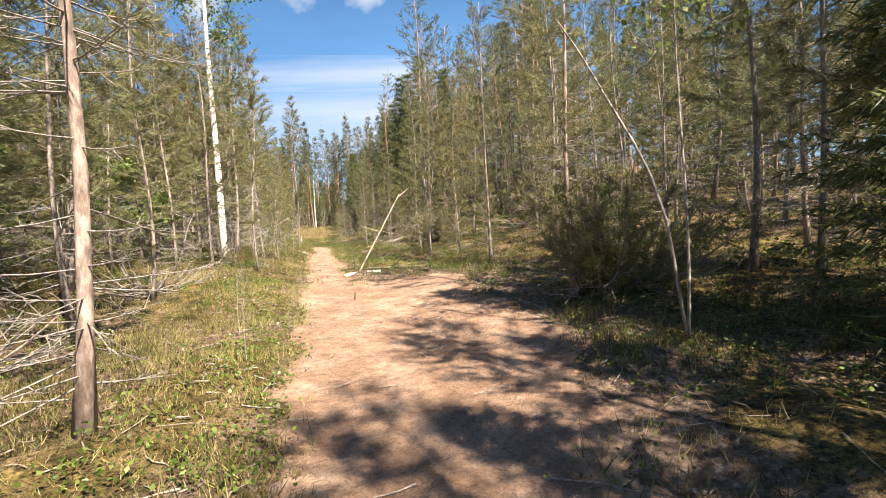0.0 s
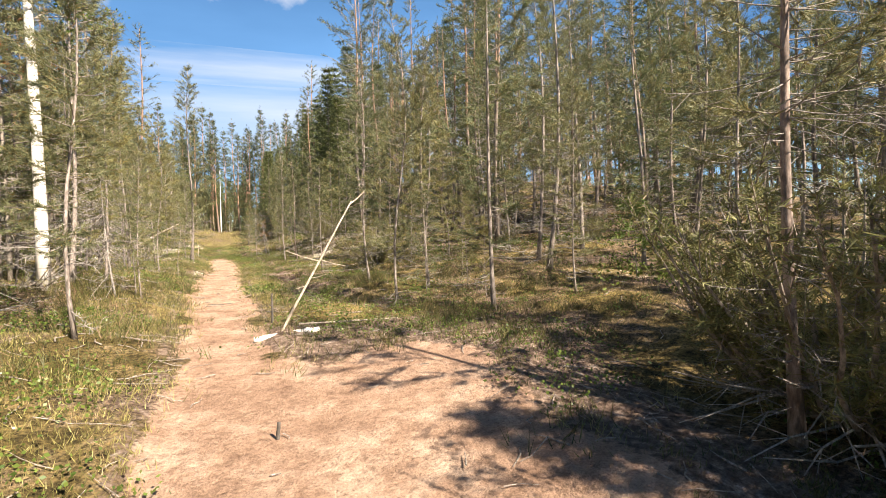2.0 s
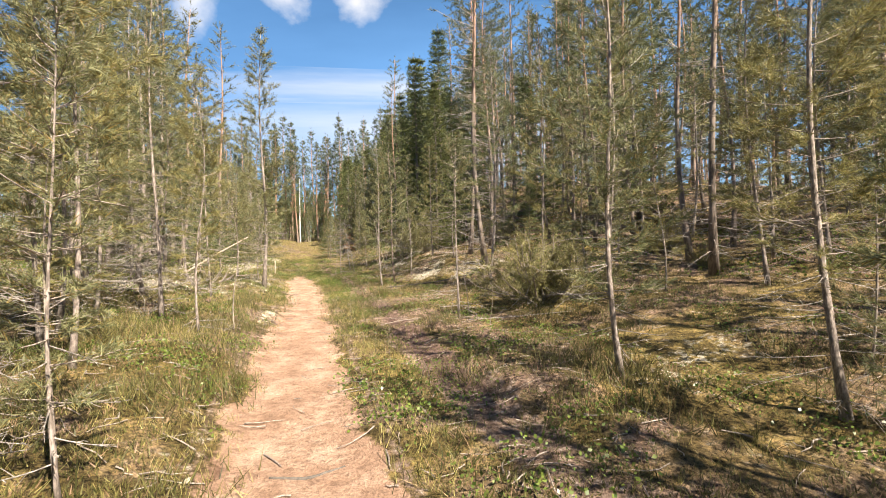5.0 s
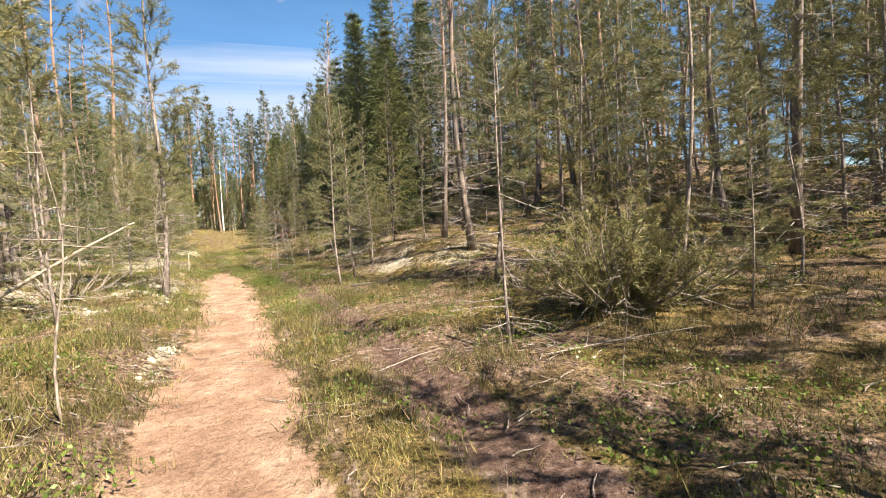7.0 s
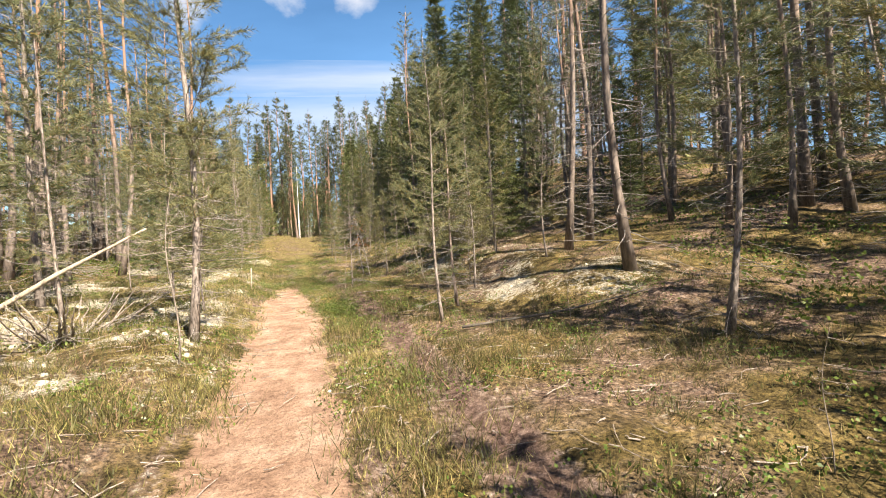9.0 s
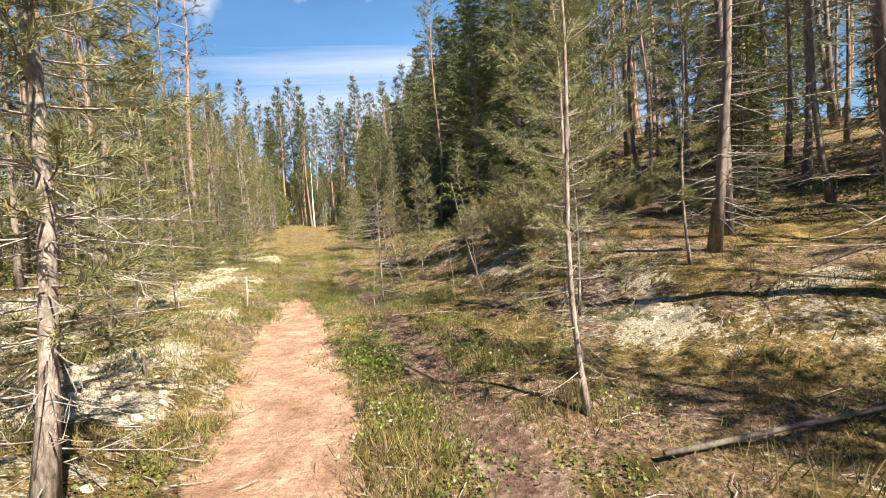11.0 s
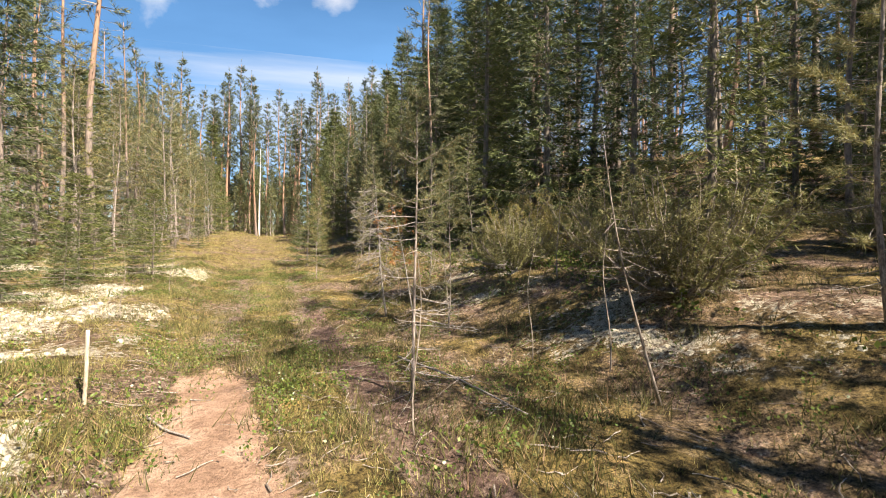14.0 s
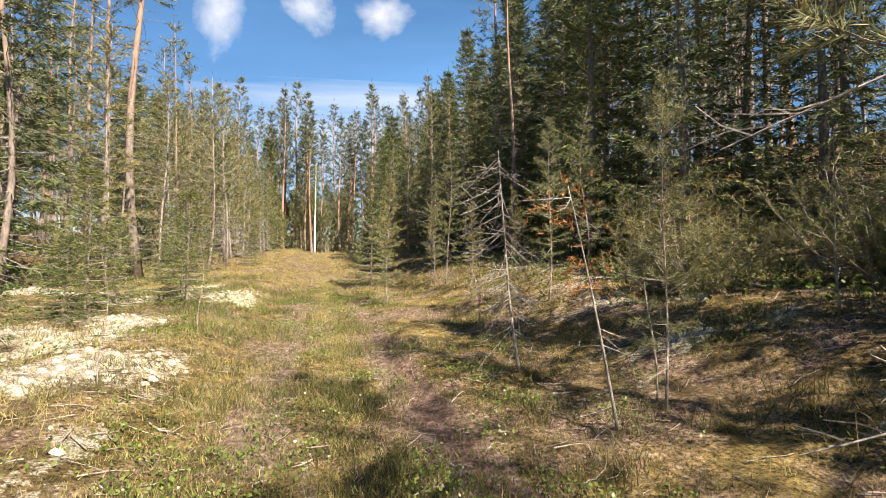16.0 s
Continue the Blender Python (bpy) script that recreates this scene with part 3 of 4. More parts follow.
stand(near_e, 4.49, 8.02, 0)

SPOTS = (  # template, x, y, turn, grow
    (near_b, 2.71, 11.7, 100, 0.86), (near_d, 3.38, 10.45, 200, 0.62), (near_d, 6.75, 11.7, 20, 1.05),
    (near_d, 8.38, 12.0, 130, 1.2), (near_b, 7.04, 9.05, 300, 1.25),
    (near_e, 3.19, 10.1, 40, 0.6), (near_e, 4.23, 10.8, 80, 0.75), (near_e, 3.8, 9.82, 200, 0.5), (near_e, 3.59, 8.88, 10, 0.4),
    (near_c, -1.0, 8.35, 70, 1.0), (near_c, -1.02, 14.4, 10, 0.8), (near_e, -0.85, 10.85, 20, 0.8), (near_d, -1.9, 11.9, 170, 0.85),
    (near_d, 4.83, 4.0, 80, 0.95), (near_b, 5.0, 3.4, 170, 1.1), (near_e, 4.59, 14.23, 80, 0.8),
    (near_c, 5.79, 14.4, 150, 0.75), (near_b, 2.25, 20.85, 60, 0.78), (near_a, 2.8, 21.8, 200, 0.63), (near_d, 4.3, 18.2, 90, 0.82),
    (near_c, -1.08, 22.77, 20, 0.75), (near_e, -1.86, 26.5, 60, 0.75), (near_e, 3.73, 23.6, 0, 0.75), (near_c, 3.61, 23.1, 250, 0.95),
    (near_c, 5.06, 22.8, 30, 1.0), (near_e, -1.73, 26.1, 250, 0.85), (near_b, -3.1, 10.2, 240, 1.1),
    (near_b, -2.4, 5.3, 100, 1.05), (near_d, -3.6, 3.9, 20, 0.95), (near_b, -3.2, 7.1, 30, 1.0), (near_c, -2.5, 9.2, 160, 1.25),
    (near_d, -4.1, 12.4, 75, 0.9), (near_b, -2.6, 14.9, 330, 1.0), (near_c, -2.0, 16.8, 15, 1.0), (near_b, -3.5, 17.6, 120, 1.1),
    (near_d, -4.4, 20.3, 10, 1.0), (near_b, -3.0, 22.9, 60, 1.0), (near_b, 4.9, 24.9, 20, 0.85), (near_e, 2.92, 29.1, 200, 0.9),
    (near_e, 1.84, 36.5, 10, 1.0), (near_d, 5.6, 15.7, 20, 0.8), (near_b, 5.0, 16.7, 70, 0.95), (near_b, 6.3, 17.2, 70, 0.9), (near_b, 6.4, 6.9, 20, 1.0), (near_d, 7.0, 4.9, 310, 0.9),
    (near_b, -1.65, 12.9, 20, 0.85), (near_d, -2.0, 9.7, 20, 0.7), (near_b, -2.3, 13.9, 80, 0.95), (near_d, -1.75, 15.7, 200, 0.7), (near_b, -2.6, 15.9, 10, 0.9),
    (near_c, -1.5, 17.9, 120, 0.9), (near_d, -2.9, 18.9, 320, 0.85), (near_b, -2.0, 6.3, 320, 0.8), (near_b, -1.8, 23.9, 20, 0.7),
)
for tree, x, y, turn, grow in SPOTS:
    again(tree, x, y, turn, grow, dx=1.6 * math.sin(7 * x), dy=1.4 * math.sin(9 * y))

pine_left = pine("pine", 7.0, 0.048, 0.14, 1.15, 21, whorl=0.29, apart=True, needles=22, width=0.0062, dead=46, label="pine with an open crown and dead grey boughs beside the path", shoots=19)
stand(pine_left, -0.79, 20.6, 0, 0.95)
pine_slope = pine("pine", 12.0, 0.075, 0.48, 1.8, 22, whorl=0.45, dead=110, bark_mat=TALL_BARK, needle_mat=NEEDLE_TALL, size=0.10, width=0.011,
                  label="tall pine with pale bark and bare lower trunk", shoots=11, dead_reach=0.55)
stand(pine_slope, 5.3, 20.7, 0, 1.0, dx=-1)
again(pine_slope, 5.75, 23.1, 120, 0.92, dx=-1)
again(pine_slope, 6.85, 23.9, 220, 0.95)
again(pine_slope, 10.9, 21.0, 300, 1.05)
again(pine_slope, 8.2, 15.6, 60, 1.0)
again(near_a, 2.92, 4.67, 200, 0.8, "young pine with a scaly trunk rising out of a bush")

# birches
white_birch = birch("birch", 9.5, 0.085, 31, 0.38, 1.9, 0.07, 5200, label="white-stemmed birch with a full green crown")
stand(white_birch, -2.15, 11.7, 0)
sapling = birch("birch_sapling", 3.4, 0.013, 33, 0.6, 0.9, 0.05, 420, label="thin forked birch sapling with few leaves", stem=DEAD_WOOD)
stand(sapling, 2.59, 2.67, 0)
# bushes
bush_a = bush("pine_bush", 1.6, 1.75, 41, 44, 24, size=0.055, width=0.008, needles=14, label="sprawling evergreen bush with bleached dead twigs underneath")
stand(bush_a, 3.35, 4.55, 0)
bush_b = bush("pine_bush", 1.35, 1.4, 42, 36, 24, size=0.055, width=0.008, needles=14, label="wide evergreen bush on bent stems in the moss")
stand(bush_b, 4.05, 15.3, 0)
bush_c = bush("pine_bush", 1.5, 2.1, 43, 40, 26, width=0.009, label="rounded olive-green evergreen bush on the bank")
stand(bush_c, 4.9, 26.8, 0, 0.85)
again(bush_c, 6.6, 29.6, 200, 0.95)
again(bush_b, 5.3, 31.2, 100, 0.9)
again(bush_c, 6.9, 33.0, 100, 0.95)
tangle = bush("fallen_branch_tangle", 1.5, 0.8, 44, 24, 2, needles=5, dead=24, label="tangle of bleached dead branches beside the path")
stand(tangle, -2.3, 21.3, 0)
again(tangle, -2.6, 12.0, 130, 0.8)
again(tangle, -2.3, 7.2, 200, 0.8)
again(tangle, -2.6, 3.6, 200, 0.8)
leafy = birch("leafy_shrub", 1.6, 0.016, 45, 0.1, 0.9, 0.055, 1500, label="leafy green deciduous shrub", stem=TWIG)
tagged(leafy, category="shrub")
stand(leafy, 4.3, 2.2, 0)
again(leafy, -3.4, 9.4, 90, 1.3)
again(leafy, -4.4, 7.0, 200, 1.4)
again(leafy, 6.0, 8.3, 20, 0.8)

# dead and bare young trees
thin = bare_tree("bare_sapling", 1.5, 0.008, 55, 8, 0.3, "thin bare sapling stem", mat=TWIG, droop=0.1)
stand(thin, 1.38, 26.0, 0)
dead_spruce = bare_tree("dead_spruce", 2.5, 0.022, 51, 80, 0.50, "dead spruce with drooping bare grey boughs", lean=(-0.25, 0), twigs=7, droop=0.8, lo=0.12)
stand(dead_spruce, 2.39, 30.6, 0)
again(dead_spruce, -1.15, 10.9, 50, 0.75, "dead pine with drooping bleached boughs")
crooked = pine("pine", 2.9, 0.019, 0.56, 0.62, 52, whorl=0.24, apart=True, needles=24, width=0.0046, size=0.06, shoots=14, dead=24, dead_reach=1.15, label="small pine with crooked bare grey lower boughs")
stand(crooked, 2.48, 15.15, 0)
again(crooked, 1.62, 26.78, 70, 0.95, "slender pine with bare lower boughs in the heather")
again(thin, 2.75, 15.5, 140, 0.9)
rusty = bare_tree("dead_pine_sapling", 1.9, 0.014, 53, 16, 0.4, "dead pine sapling with rusty needles", lean=(-0.35, 0.1), rust=60)
stand(rusty, 2.42, 29.0, 0)
stand(bare_tree("dead_sapling", 2.2, 0.014, 54, 10, 0.4, "leaning bare sapling with dark bark", lean=(-0.5, 0.15), mat=TWIG), 3.31, 25.6, 0)
stand(bare_tree("dead_pine", 6.0, 0.042, 56, 46, 0.95, "dead pine with rusty brown needles in the thicket", rust=620, mat=TWIG, droop=0.2), -3.0, 13.2, 0)
for x, y, turn, grow in ((3.4, 26.3, 90, 1.1), (4.86, 24.8, 10, 0.9), (-0.70, 19.6, 200, 1.2), (3.48, 19.6, 70, 0.5), (-0.72, 15.05, 10, 1.2),
                         (2.41, 13.76, 300, 0.55), (-0.95, 11.05, 100, 1.25), (0.95, 12.9, 200, 0.3), (4.87, 29.1, 0, 1.3), (3.0, 29.3, 90, 1.3), (-0.55, 3.6, 60, 0.55),
                         (-0.75, 4.6, 60, 0.6), (2.8, 16.4, 60, 0.5), (0.9, 16.0, 60, 0.35), (3.2, 27.3, 100, 0.9), (2.9, 33.2, 40, 1.3), (-1.5, 30.6, 10, 0.8), (-1.3, 33.0, 10, 0.9)):
    again(thin, x, y, turn, grow)


# poles, logs and sticks
def limb(name, points, radii, mat, label, category="branch", side=0, seed=1, reach=0.35, sides=8, forks=None):
    """A pole, log or stick along a line of points in the world, with side twigs."""
    rng = np.random.default_rng(seed)
    points = np.asarray(points, float)
    base = points[0].copy()
    ob = thing(name, label, category)
    ob.location = base
    k = np.linspace(0, 1, 12)
    line = np.stack([np.interp(k, np.linspace(0, 1, len(points)), points[:, i]) for i in range(3)], 1) - base
    line[1:-1] += rng.normal(size=(10, 3)) * np.mean(radii) * 0.12
    s = Shape()
    s.tube(line, np.interp(k, np.linspace(0, 1, len(radii)), radii), sides)
    part("stem", s, mat, ob, smooth=True)
    if side:
        dead_boughs(None, line, 0.25, 1.0, side, reach, rng, 0.1, 2, max(0.003, radii[-1] * 0.6), ob, mat)
    for a, b, r in forks or ():
        f = Shape()
        p = along(line, a)
        f.tube([p, p + np.array(b) * 0.5 + (0, 0, -0.01), p + np.array(b)], [r, r * 0.8, r * 0.4], 5)
        part("side_branch", f, mat, ob)
    return ob


def lie(points, lift):
    return [(x, y, ground_at(x, y) + lift) for x, y in points]


limb("leaning_pole", [(0.70, 8.40, ground_at(0.70, 8.40) - 0.05), (1.62, 8.80, 2.17)], [0.016, 0.008], PEELED,
     "pale bare pole stuck slanting in the moss", "pole", 3, 1, 0.25, forks=[(0.52, (-0.36, 0.05, 0.13), 0.008), (0.53, (0.28, -0.08, -0.08), 0.008), (0.97, (0.3, 0.35, 0.22), 0.009)])
limb("birch_log", lie([(0.45, 8.34), (1.12, 8.42)], 0.03), [0.030, 0.034, 0.028], BIRCH_BARK, "short white birch log lying in the moss", "log", seed=2, sides=12)
limb("fallen_stick", lie([(0.92, 8.50), (1.45, 8.40), (2.02, 8.30)], 0.05), [0.012, 0.010, 0.006], PEELED, "thin pale stick lying across moss and litter", "stick", 2, 3, 0.12)
limb("charred_stake", [(0.70, 9.1, ground_at(0.7, 9.1) - 0.03), (0.70, 9.1, ground_at(0.7, 9.1) + 0.34)], [0.014, 0.011], DARK_WOOD, "short dark stake standing in the moss", "stake", 2, 4, 0.1)
limb("path_stub", [(0.45, 6.15, ground_at(0.45, 6.15) - 0.03), (0.46, 6.14, ground_at(0.45, 6.15) + 0.10)], [0.012, 0.010], DARK_WOOD, "small dark stub sticking out of the sand", "stub", 0, 5)
limb("wooden_post", [(-0.88, 27.15, ground_at(-0.88, 27.15) - 0.05), (-0.86, 27.12, ground_at(-0.88, 27.15) + 0.3), (-0.85, 27.10, ground_at(-0.88, 27.15) + 0.57)],
     [0.015, 0.014, 0.014], CUT_WOOD, "weathered pale wooden post on the heath", "post", 0, 7, sides=8)
limb("slanting_dead_stem", [(-2.75, 20.0, ground_at(-2.75, 20.0) + 0.1), (-1.9, 20.1, 2.02), (-1.1, 20.3, 2.50)], [0.026, 0.022, 0.010], PEELED, "long pale dead stem leaning out of a branch tangle", "dead stem", 5, 8, 0.3)
limb("fallen_branch", lie([(1.72, 27.6), (2.0, 26.7), (2.15, 25.75)], 0.10), [0.012, 0.010, 0.006], DEAD_WOOD, "grey fallen branch with side twigs on the moss", "branch", 9, 9, 0.4)
limb("fallen_branch", lie([(1.54, 24.93), (1.95, 24.66), (2.41, 24.51)], 0.06), [0.009, 0.007, 0.004], DEAD_WOOD, "bleached fallen branch in the heather", "branch", 9, 10, 0.3)
limb("fallen_stick", lie([(-0.45, 27.05), (-0.28, 26.8), (-0.10, 26.6)], 0.02), [0.011, 0.009, 0.006], DEAD_WOOD, "pale stick at the edge of the path", "stick", 1, 11, 0.1)
limb("fallen_branch", lie([(1.25, 15.2), (1.6, 15.32), (1.95, 15.48)], 0.03), [0.006, 0.005, 0.003], TWIG, "forked fallen branch in the wheel rut", "branch", 3, 12, 0.2)
limb("fallen_branch", lie([(2.4, 14.5), (3.1, 14.5), (3.9, 14.2)], 0.04), [0.006, 0.005, 0.003], DEAD_WOOD, "bleached fallen branch on yellow moss", "branch", 7, 13, 0.35)
limb("fallen_branch", lie([(2.3, 20.2), (3.6, 20.0), (5.2, 19.6)], 0.06), [0.018, 0.014, 0.007], DARK_WOOD, "long dark fallen branch on the lichen", "branch", 6, 14, 0.3)
limb("path_root", lie([(-0.05, 11.2), (0.15, 11.12), (0.36, 11.2)], 0.0), [0.008, 0.011, 0.006], DARK_WOOD, "dark root crossing the sandy path", "root", 0, 15)
limb("leaning_birch_stem", [(2.62, 2.70, ground_at(2.62, 2.70) - 0.05), (2.50, 2.72, 1.25), (2.38, 2.78, 1.72), (2.12, 3.16, 2.66), (2.0, 3.3, 3.0)], [0.013, 0.012, 0.011, 0.008, 0.005], DEAD_WOOD,
     "bare bent birch stem leaning over the path", "birch stem", 4, 16, 0.4)


# ---- forest behind, by rule ----
tall = [pine("tall_pine", h, r, c, reach, 60 + i, whorl=0.7, boughs=4, shoots=7, needles=9, size=0.19, width=0.024, dead=64, bark_mat=TALL_BARK,
             needle_mat=NEEDLE_TALL, label="tall pine with orange upper bark and a high crown", group="tall pines of the forest", dead_reach=0.6)
        for i, (h, r, c, reach) in enumerate(((13.5, 0.10, 0.48, 2.0), (12.0, 0.08, 0.40, 1.8), (15.0, 0.12, 0.55, 2.1), (10.5, 0.07, 0.30, 1.7)))]
mid = [pine("pine", h, r, c, reach, 70 + i, whorl=0.48, boughs=5, shoots=9, needles=11, size=0.13, width=0.018, dead=34,
            label="dense young pine in the thicket", group="pines of the thicket")
       for i, (h, r, c, reach) in enumerate(((7.0, 0.045, 0.16, 1.6), (5.6, 0.034, 0.10, 1.4), (8.2, 0.05, 0.24, 1.6)))]
firs = [spruce("spruce", h, r, reach, 80 + i, layer=0.42, boughs=6, steps=5, needles=6, size=0.22, width=0.032, crown=c,
               label="dark green spruce with drooping boughs", group="spruces of the forest", bare=26)
        for i, (h, r, reach, c) in enumerate(((12.0, 0.11, 1.8, 0.06), (9.0, 0.08, 1.6, 0.03)))]
far_pine = [pine("far_pine", h, r, c, reach, 90 + i, whorl=0.9, boughs=4, shoots=4, needles=6, size=0.34, width=0.06, dead=5, bark_mat=TALL_BARK,
                 needle_mat=NEEDLE_TALL, label="distant tall pine at the end of the clearing", group="distant pines")
            for i, (h, r, c, reach) in enumerate(((13.0, 0.12, 0.38, 1.7), (11.0, 0.10, 0.3, 1.5), (15.0, 0.14, 0.45, 1.8)))]
edge_pine = [pine("far_pine", h, r, c, reach, 96 + i, whorl=0.62, boughs=5, shoots=6, needles=10, size=0.21, width=0.032, dead=14, bark_mat=TALL_BARK,
                  needle_mat=NEEDLE_TALL, label="distant tall pine at the end of the clearing", group="distant pines")
             for i, (h, r, c, reach) in enumerate(((13.5, 0.12, 0.34, 1.6), (12.0, 0.10, 0.28, 1.4), (15.0, 0.13, 0.42, 1.7)))]
far_low = pine("far_pine", 8.0, 0.08, 0.06, 2.0, 94, whorl=0.7, boughs=5, shoots=5, needles=6, size=0.36, width=0.065, dead=0,
               label="distant bushy pine filling the forest edge", group="distant pines")
stand(far_low, -9.0, 92.0)
young_spruce = spruce("young_spruce", 2.3, 0.028, 0.75, 85, layer=0.15, boughs=6, steps=5, needles=6, size=0.07, width=0.011,
                      label="small bright green spruce on the heath", group="small spruces")

used = [(x, y) for _, x, y, _, _ in SPOTS]


def join_woods(items):
    """Far trees joined into one object."""
    verts, faces, slots, mats, n = [], [], [], [], 0
    for tree, m in items:
        turn = np.array(m)
        for child in tree.children:
            if "branchwork" in child.name:
                continue
            me = child.data
            v = np.empty(len(me.vertices) * 3)
            me.vertices.foreach_get("co", v)
            f = np.empty(len(me.polygons) * 3, dtype=np.int32)
            me.polygons.foreach_get("vertices", f)
            if me.materials[0] not in mats:
                mats.append(me.materials[0])
            verts.append(v.reshape(-1, 3) @ turn[:3, :3].T + turn[:3, 3])
            faces.append(f.reshape(-1, 3) + n)
            slots.append(np.full(len(f) // 3, mats.index(me.materials[0]), dtype=np.int32))
            n += len(verts[-1])
    me = bpy.data.meshes.new("distant_woods")
    me.from_pydata(np.concatenate(verts), [], np.concatenate(faces))
    for mat in mats:
        me.materials.append(mat)
    me.polygons.foreach_set("material_index", np.concatenate(slots))
    me.update()
    return tagged(new("distant_woods", me), "distant pine woods closing off the clearing", "woods", kind="stuff")


def scatter(rng, count, box, gap, keep, kinds, grow, seen_gap=used, join=None):
    """Plants copies at random, no two closer than gap, where keep(x, y) holds."""
    done, tries = 0, 0
    while done < count and tries < count * 30:
        tries += 1
        x, y = rng.uniform(box[0], box[1]), rng.uniform(box[2], box[3])
        if not keep(x, y) or any(abs(x - a) < gap and abs(y - b) < gap and (x - a) ** 2 + (y - b) ** 2 < gap * gap for a, b in seen_gap):
            continue
        seen_gap.append((x, y))
        if join is not None:
            join.append((kinds[rng.integers(len(kinds))], pose(x, y, ground_at(x, y) - 0.05, 0, 0, rng.uniform(0, 360)) @ Matrix.Scale(rng.uniform(*grow), 4)))
            done += 1
            continue
        again(kinds[rng.integers(len(kinds))], x, y, rng.uniform(0, 360), rng.uniform(*grow), dx=rng.normal() * 1.2, dy=rng.normal() * 1.2)
        done += 1


for k, tree in enumerate([*tall, *mid, *firs, *far_pine, *edge_pine]):
    stand(tree, -22 - 1.5 * (k % 4), 6 + 3.4 * k, 0)
    used.append((-22 - 1.5 * (k % 4), 6 + 3.4 * k))
rng = np.random.default_rng(3)
# mostly unseen trees behind the start, added to shade the first sand
for x, y, turn, grow, kind in ((5.2, 0.5, 0, 0.8, mid[0]), (6.2, 1.3, 90, 1.0, mid[1]), (6.6, -0.4, 200, 1.05, mid[2]),
                               (3.75, 1.25, 100, 0.62, firs[1]), (4.5, 1.7, 10, 0.8, mid[1]), (4.5, 0.5, 50, 0.62, mid[0]), (5.4, 1.9, 70, 0.8, mid[1]), (4.2, 2.05, 70, 0.75, mid[1]), (3.75, 1.9, 20, 0.48, firs[1]),
                               (6.0, -1.8, 30, 1.0, mid[0]), (7.4, 0.4, 10, 1.1, mid[2]), (5.0, -1.0, 80, 0.9, mid[1]), (7.8, -1.9, 60, 1.1, mid[2]), (5.7, -3.2, 0, 1.0, mid[0]), (3.6, -2.6, 40, 0.9, mid[1]), (2.9, -0.7, 40, 0.8, mid[0]), (3.7, -1.5, 10, 0.9, mid[2]), (2.3, -2.7, 10, 0.9, mid[0]), (3.3, -3.9, 10, 1.0, mid[2]), (3.3, -0.3, 10, 0.5, firs[1]), (2.6, -1.7, 150, 0.55, firs[1])):
    again(kind, x, y, turn, grow)
    used.append((x, y))
# tall pines that stand out on both sides of the heath, and a big spruce on the bank
for x, y, turn, grow, kind in ((-4.6, 40.5, 0, 1.0, tall[2]), (-7.8, 37.5, 70, 1.05, tall[2]), (-6.3, 42.5, 70, 0.95, tall[0]), (10.5, 38.4, 10, 0.95, tall[2]), (11.6, 37.4, 80, 1.0, tall[2]),
                               (12.6, 36.3, 150, 0.95, tall[0]), (13.0, 34.0, 200, 1.0, tall[2]), (5.75, 27.1, 10, 0.62, firs[0]), (9.8, 32.5, 60, 0.9, firs[0]), (9.6, 27.4, 30, 0.8, tall[3]), (11.0, 25.6, 130, 0.9, tall[1]),
                               (7.3, 36.6, 20, 1.02, firs[0]), (8.3, 34.4, 110, 1.08, firs[0]), (6.5, 40.2, 60, 0.98, tall[1]), (8.7, 40.4, 10, 1.1, firs[0]), (7.4, 43.5, 140, 0.95, tall[2])):
    again(kind, x, y, turn, grow)
    used.append((x, y))
# thicket left of the first stretch, and right of it
scatter(rng, 34, (-6.5, -2.2, 2.5, 15), 0.75, lambda x, y: (x + 2.15) ** 2 + (y - 11.7) ** 2 > 1, [near_b, near_d, near_c, mid[1]], (0.55, 1.1))
scatter(rng, 70, (-11, -2.4, -6, 26), 0.9, lambda x, y: x < -2.5 - 0.10 * max(0, y - 14), [mid[1], mid[1], mid[0], mid[2]], (0.5, 1.1))
scatter(rng, 8, (6.0, 10, 2.5, 15), 1.5, lambda x, y: True, [near_d, near_b, near_d], (0.7, 1.15))
scatter(rng, 44, (9.8, 18, -4, 22), 1.2, lambda x, y: True, [mid[1], mid[0], mid[2], tall[3]], (0.6, 1.05))
# tall trees on the hill to the right and beyond the thicket to the left
scatter(rng, 74, (10, 24, 4, 60), 1.6, lambda x, y: x > 10.5 + 0.3 * max(0, 14 - y), [tall[0], tall[1], tall[2], tall[1], tall[3], firs[0]], (0.8, 1.05))
scatter(rng, 38, (7, 13, 33, 60), 1.4, lambda x, y: x > 7.5, [tall[1], firs[0], firs[1], tall[3], mid[2]], (0.75, 1.0))
scatter(rng, 12, (9.4, 12.5, 17, 34), 1.4, lambda x, y: True, [tall[1], tall[3], tall[0], tall[1], firs[1]], (0.75, 0.95))
scatter(rng, 14, (8.5, 13, 12, 34), 1.2, lambda x, y: True, [mid[1], mid[0], firs[1], bush_c], (0.3, 0.6))
scatter(rng, 56, (-20, -7, 0, 60), 1.7, lambda x, y: x < -7.5 - 0.02 * y, [tall[0], tall[1], tall[2], tall[3], tall[3], firs[1]], (0.8, 1.05))
scatter(rng, 38, (-10, -4.5, 36, 62), 1.4, lambda x, y: True, [tall[3], mid[2], mid[0], firs[1]], (0.7, 1.0))
scatter(rng, 38, (-7, 10, 42, 64), 1.4, lambda x, y: x < -3.2 or x > 4.6, [mid[0], mid[2], firs[1], mid[1]], (0.7, 1.05))
scatter(rng, 14, (-11, -5.2, 28, 46), 1.5, lambda x, y: True, [tall[0], tall[1], tall[2], tall[3]], (0.85, 1.05))
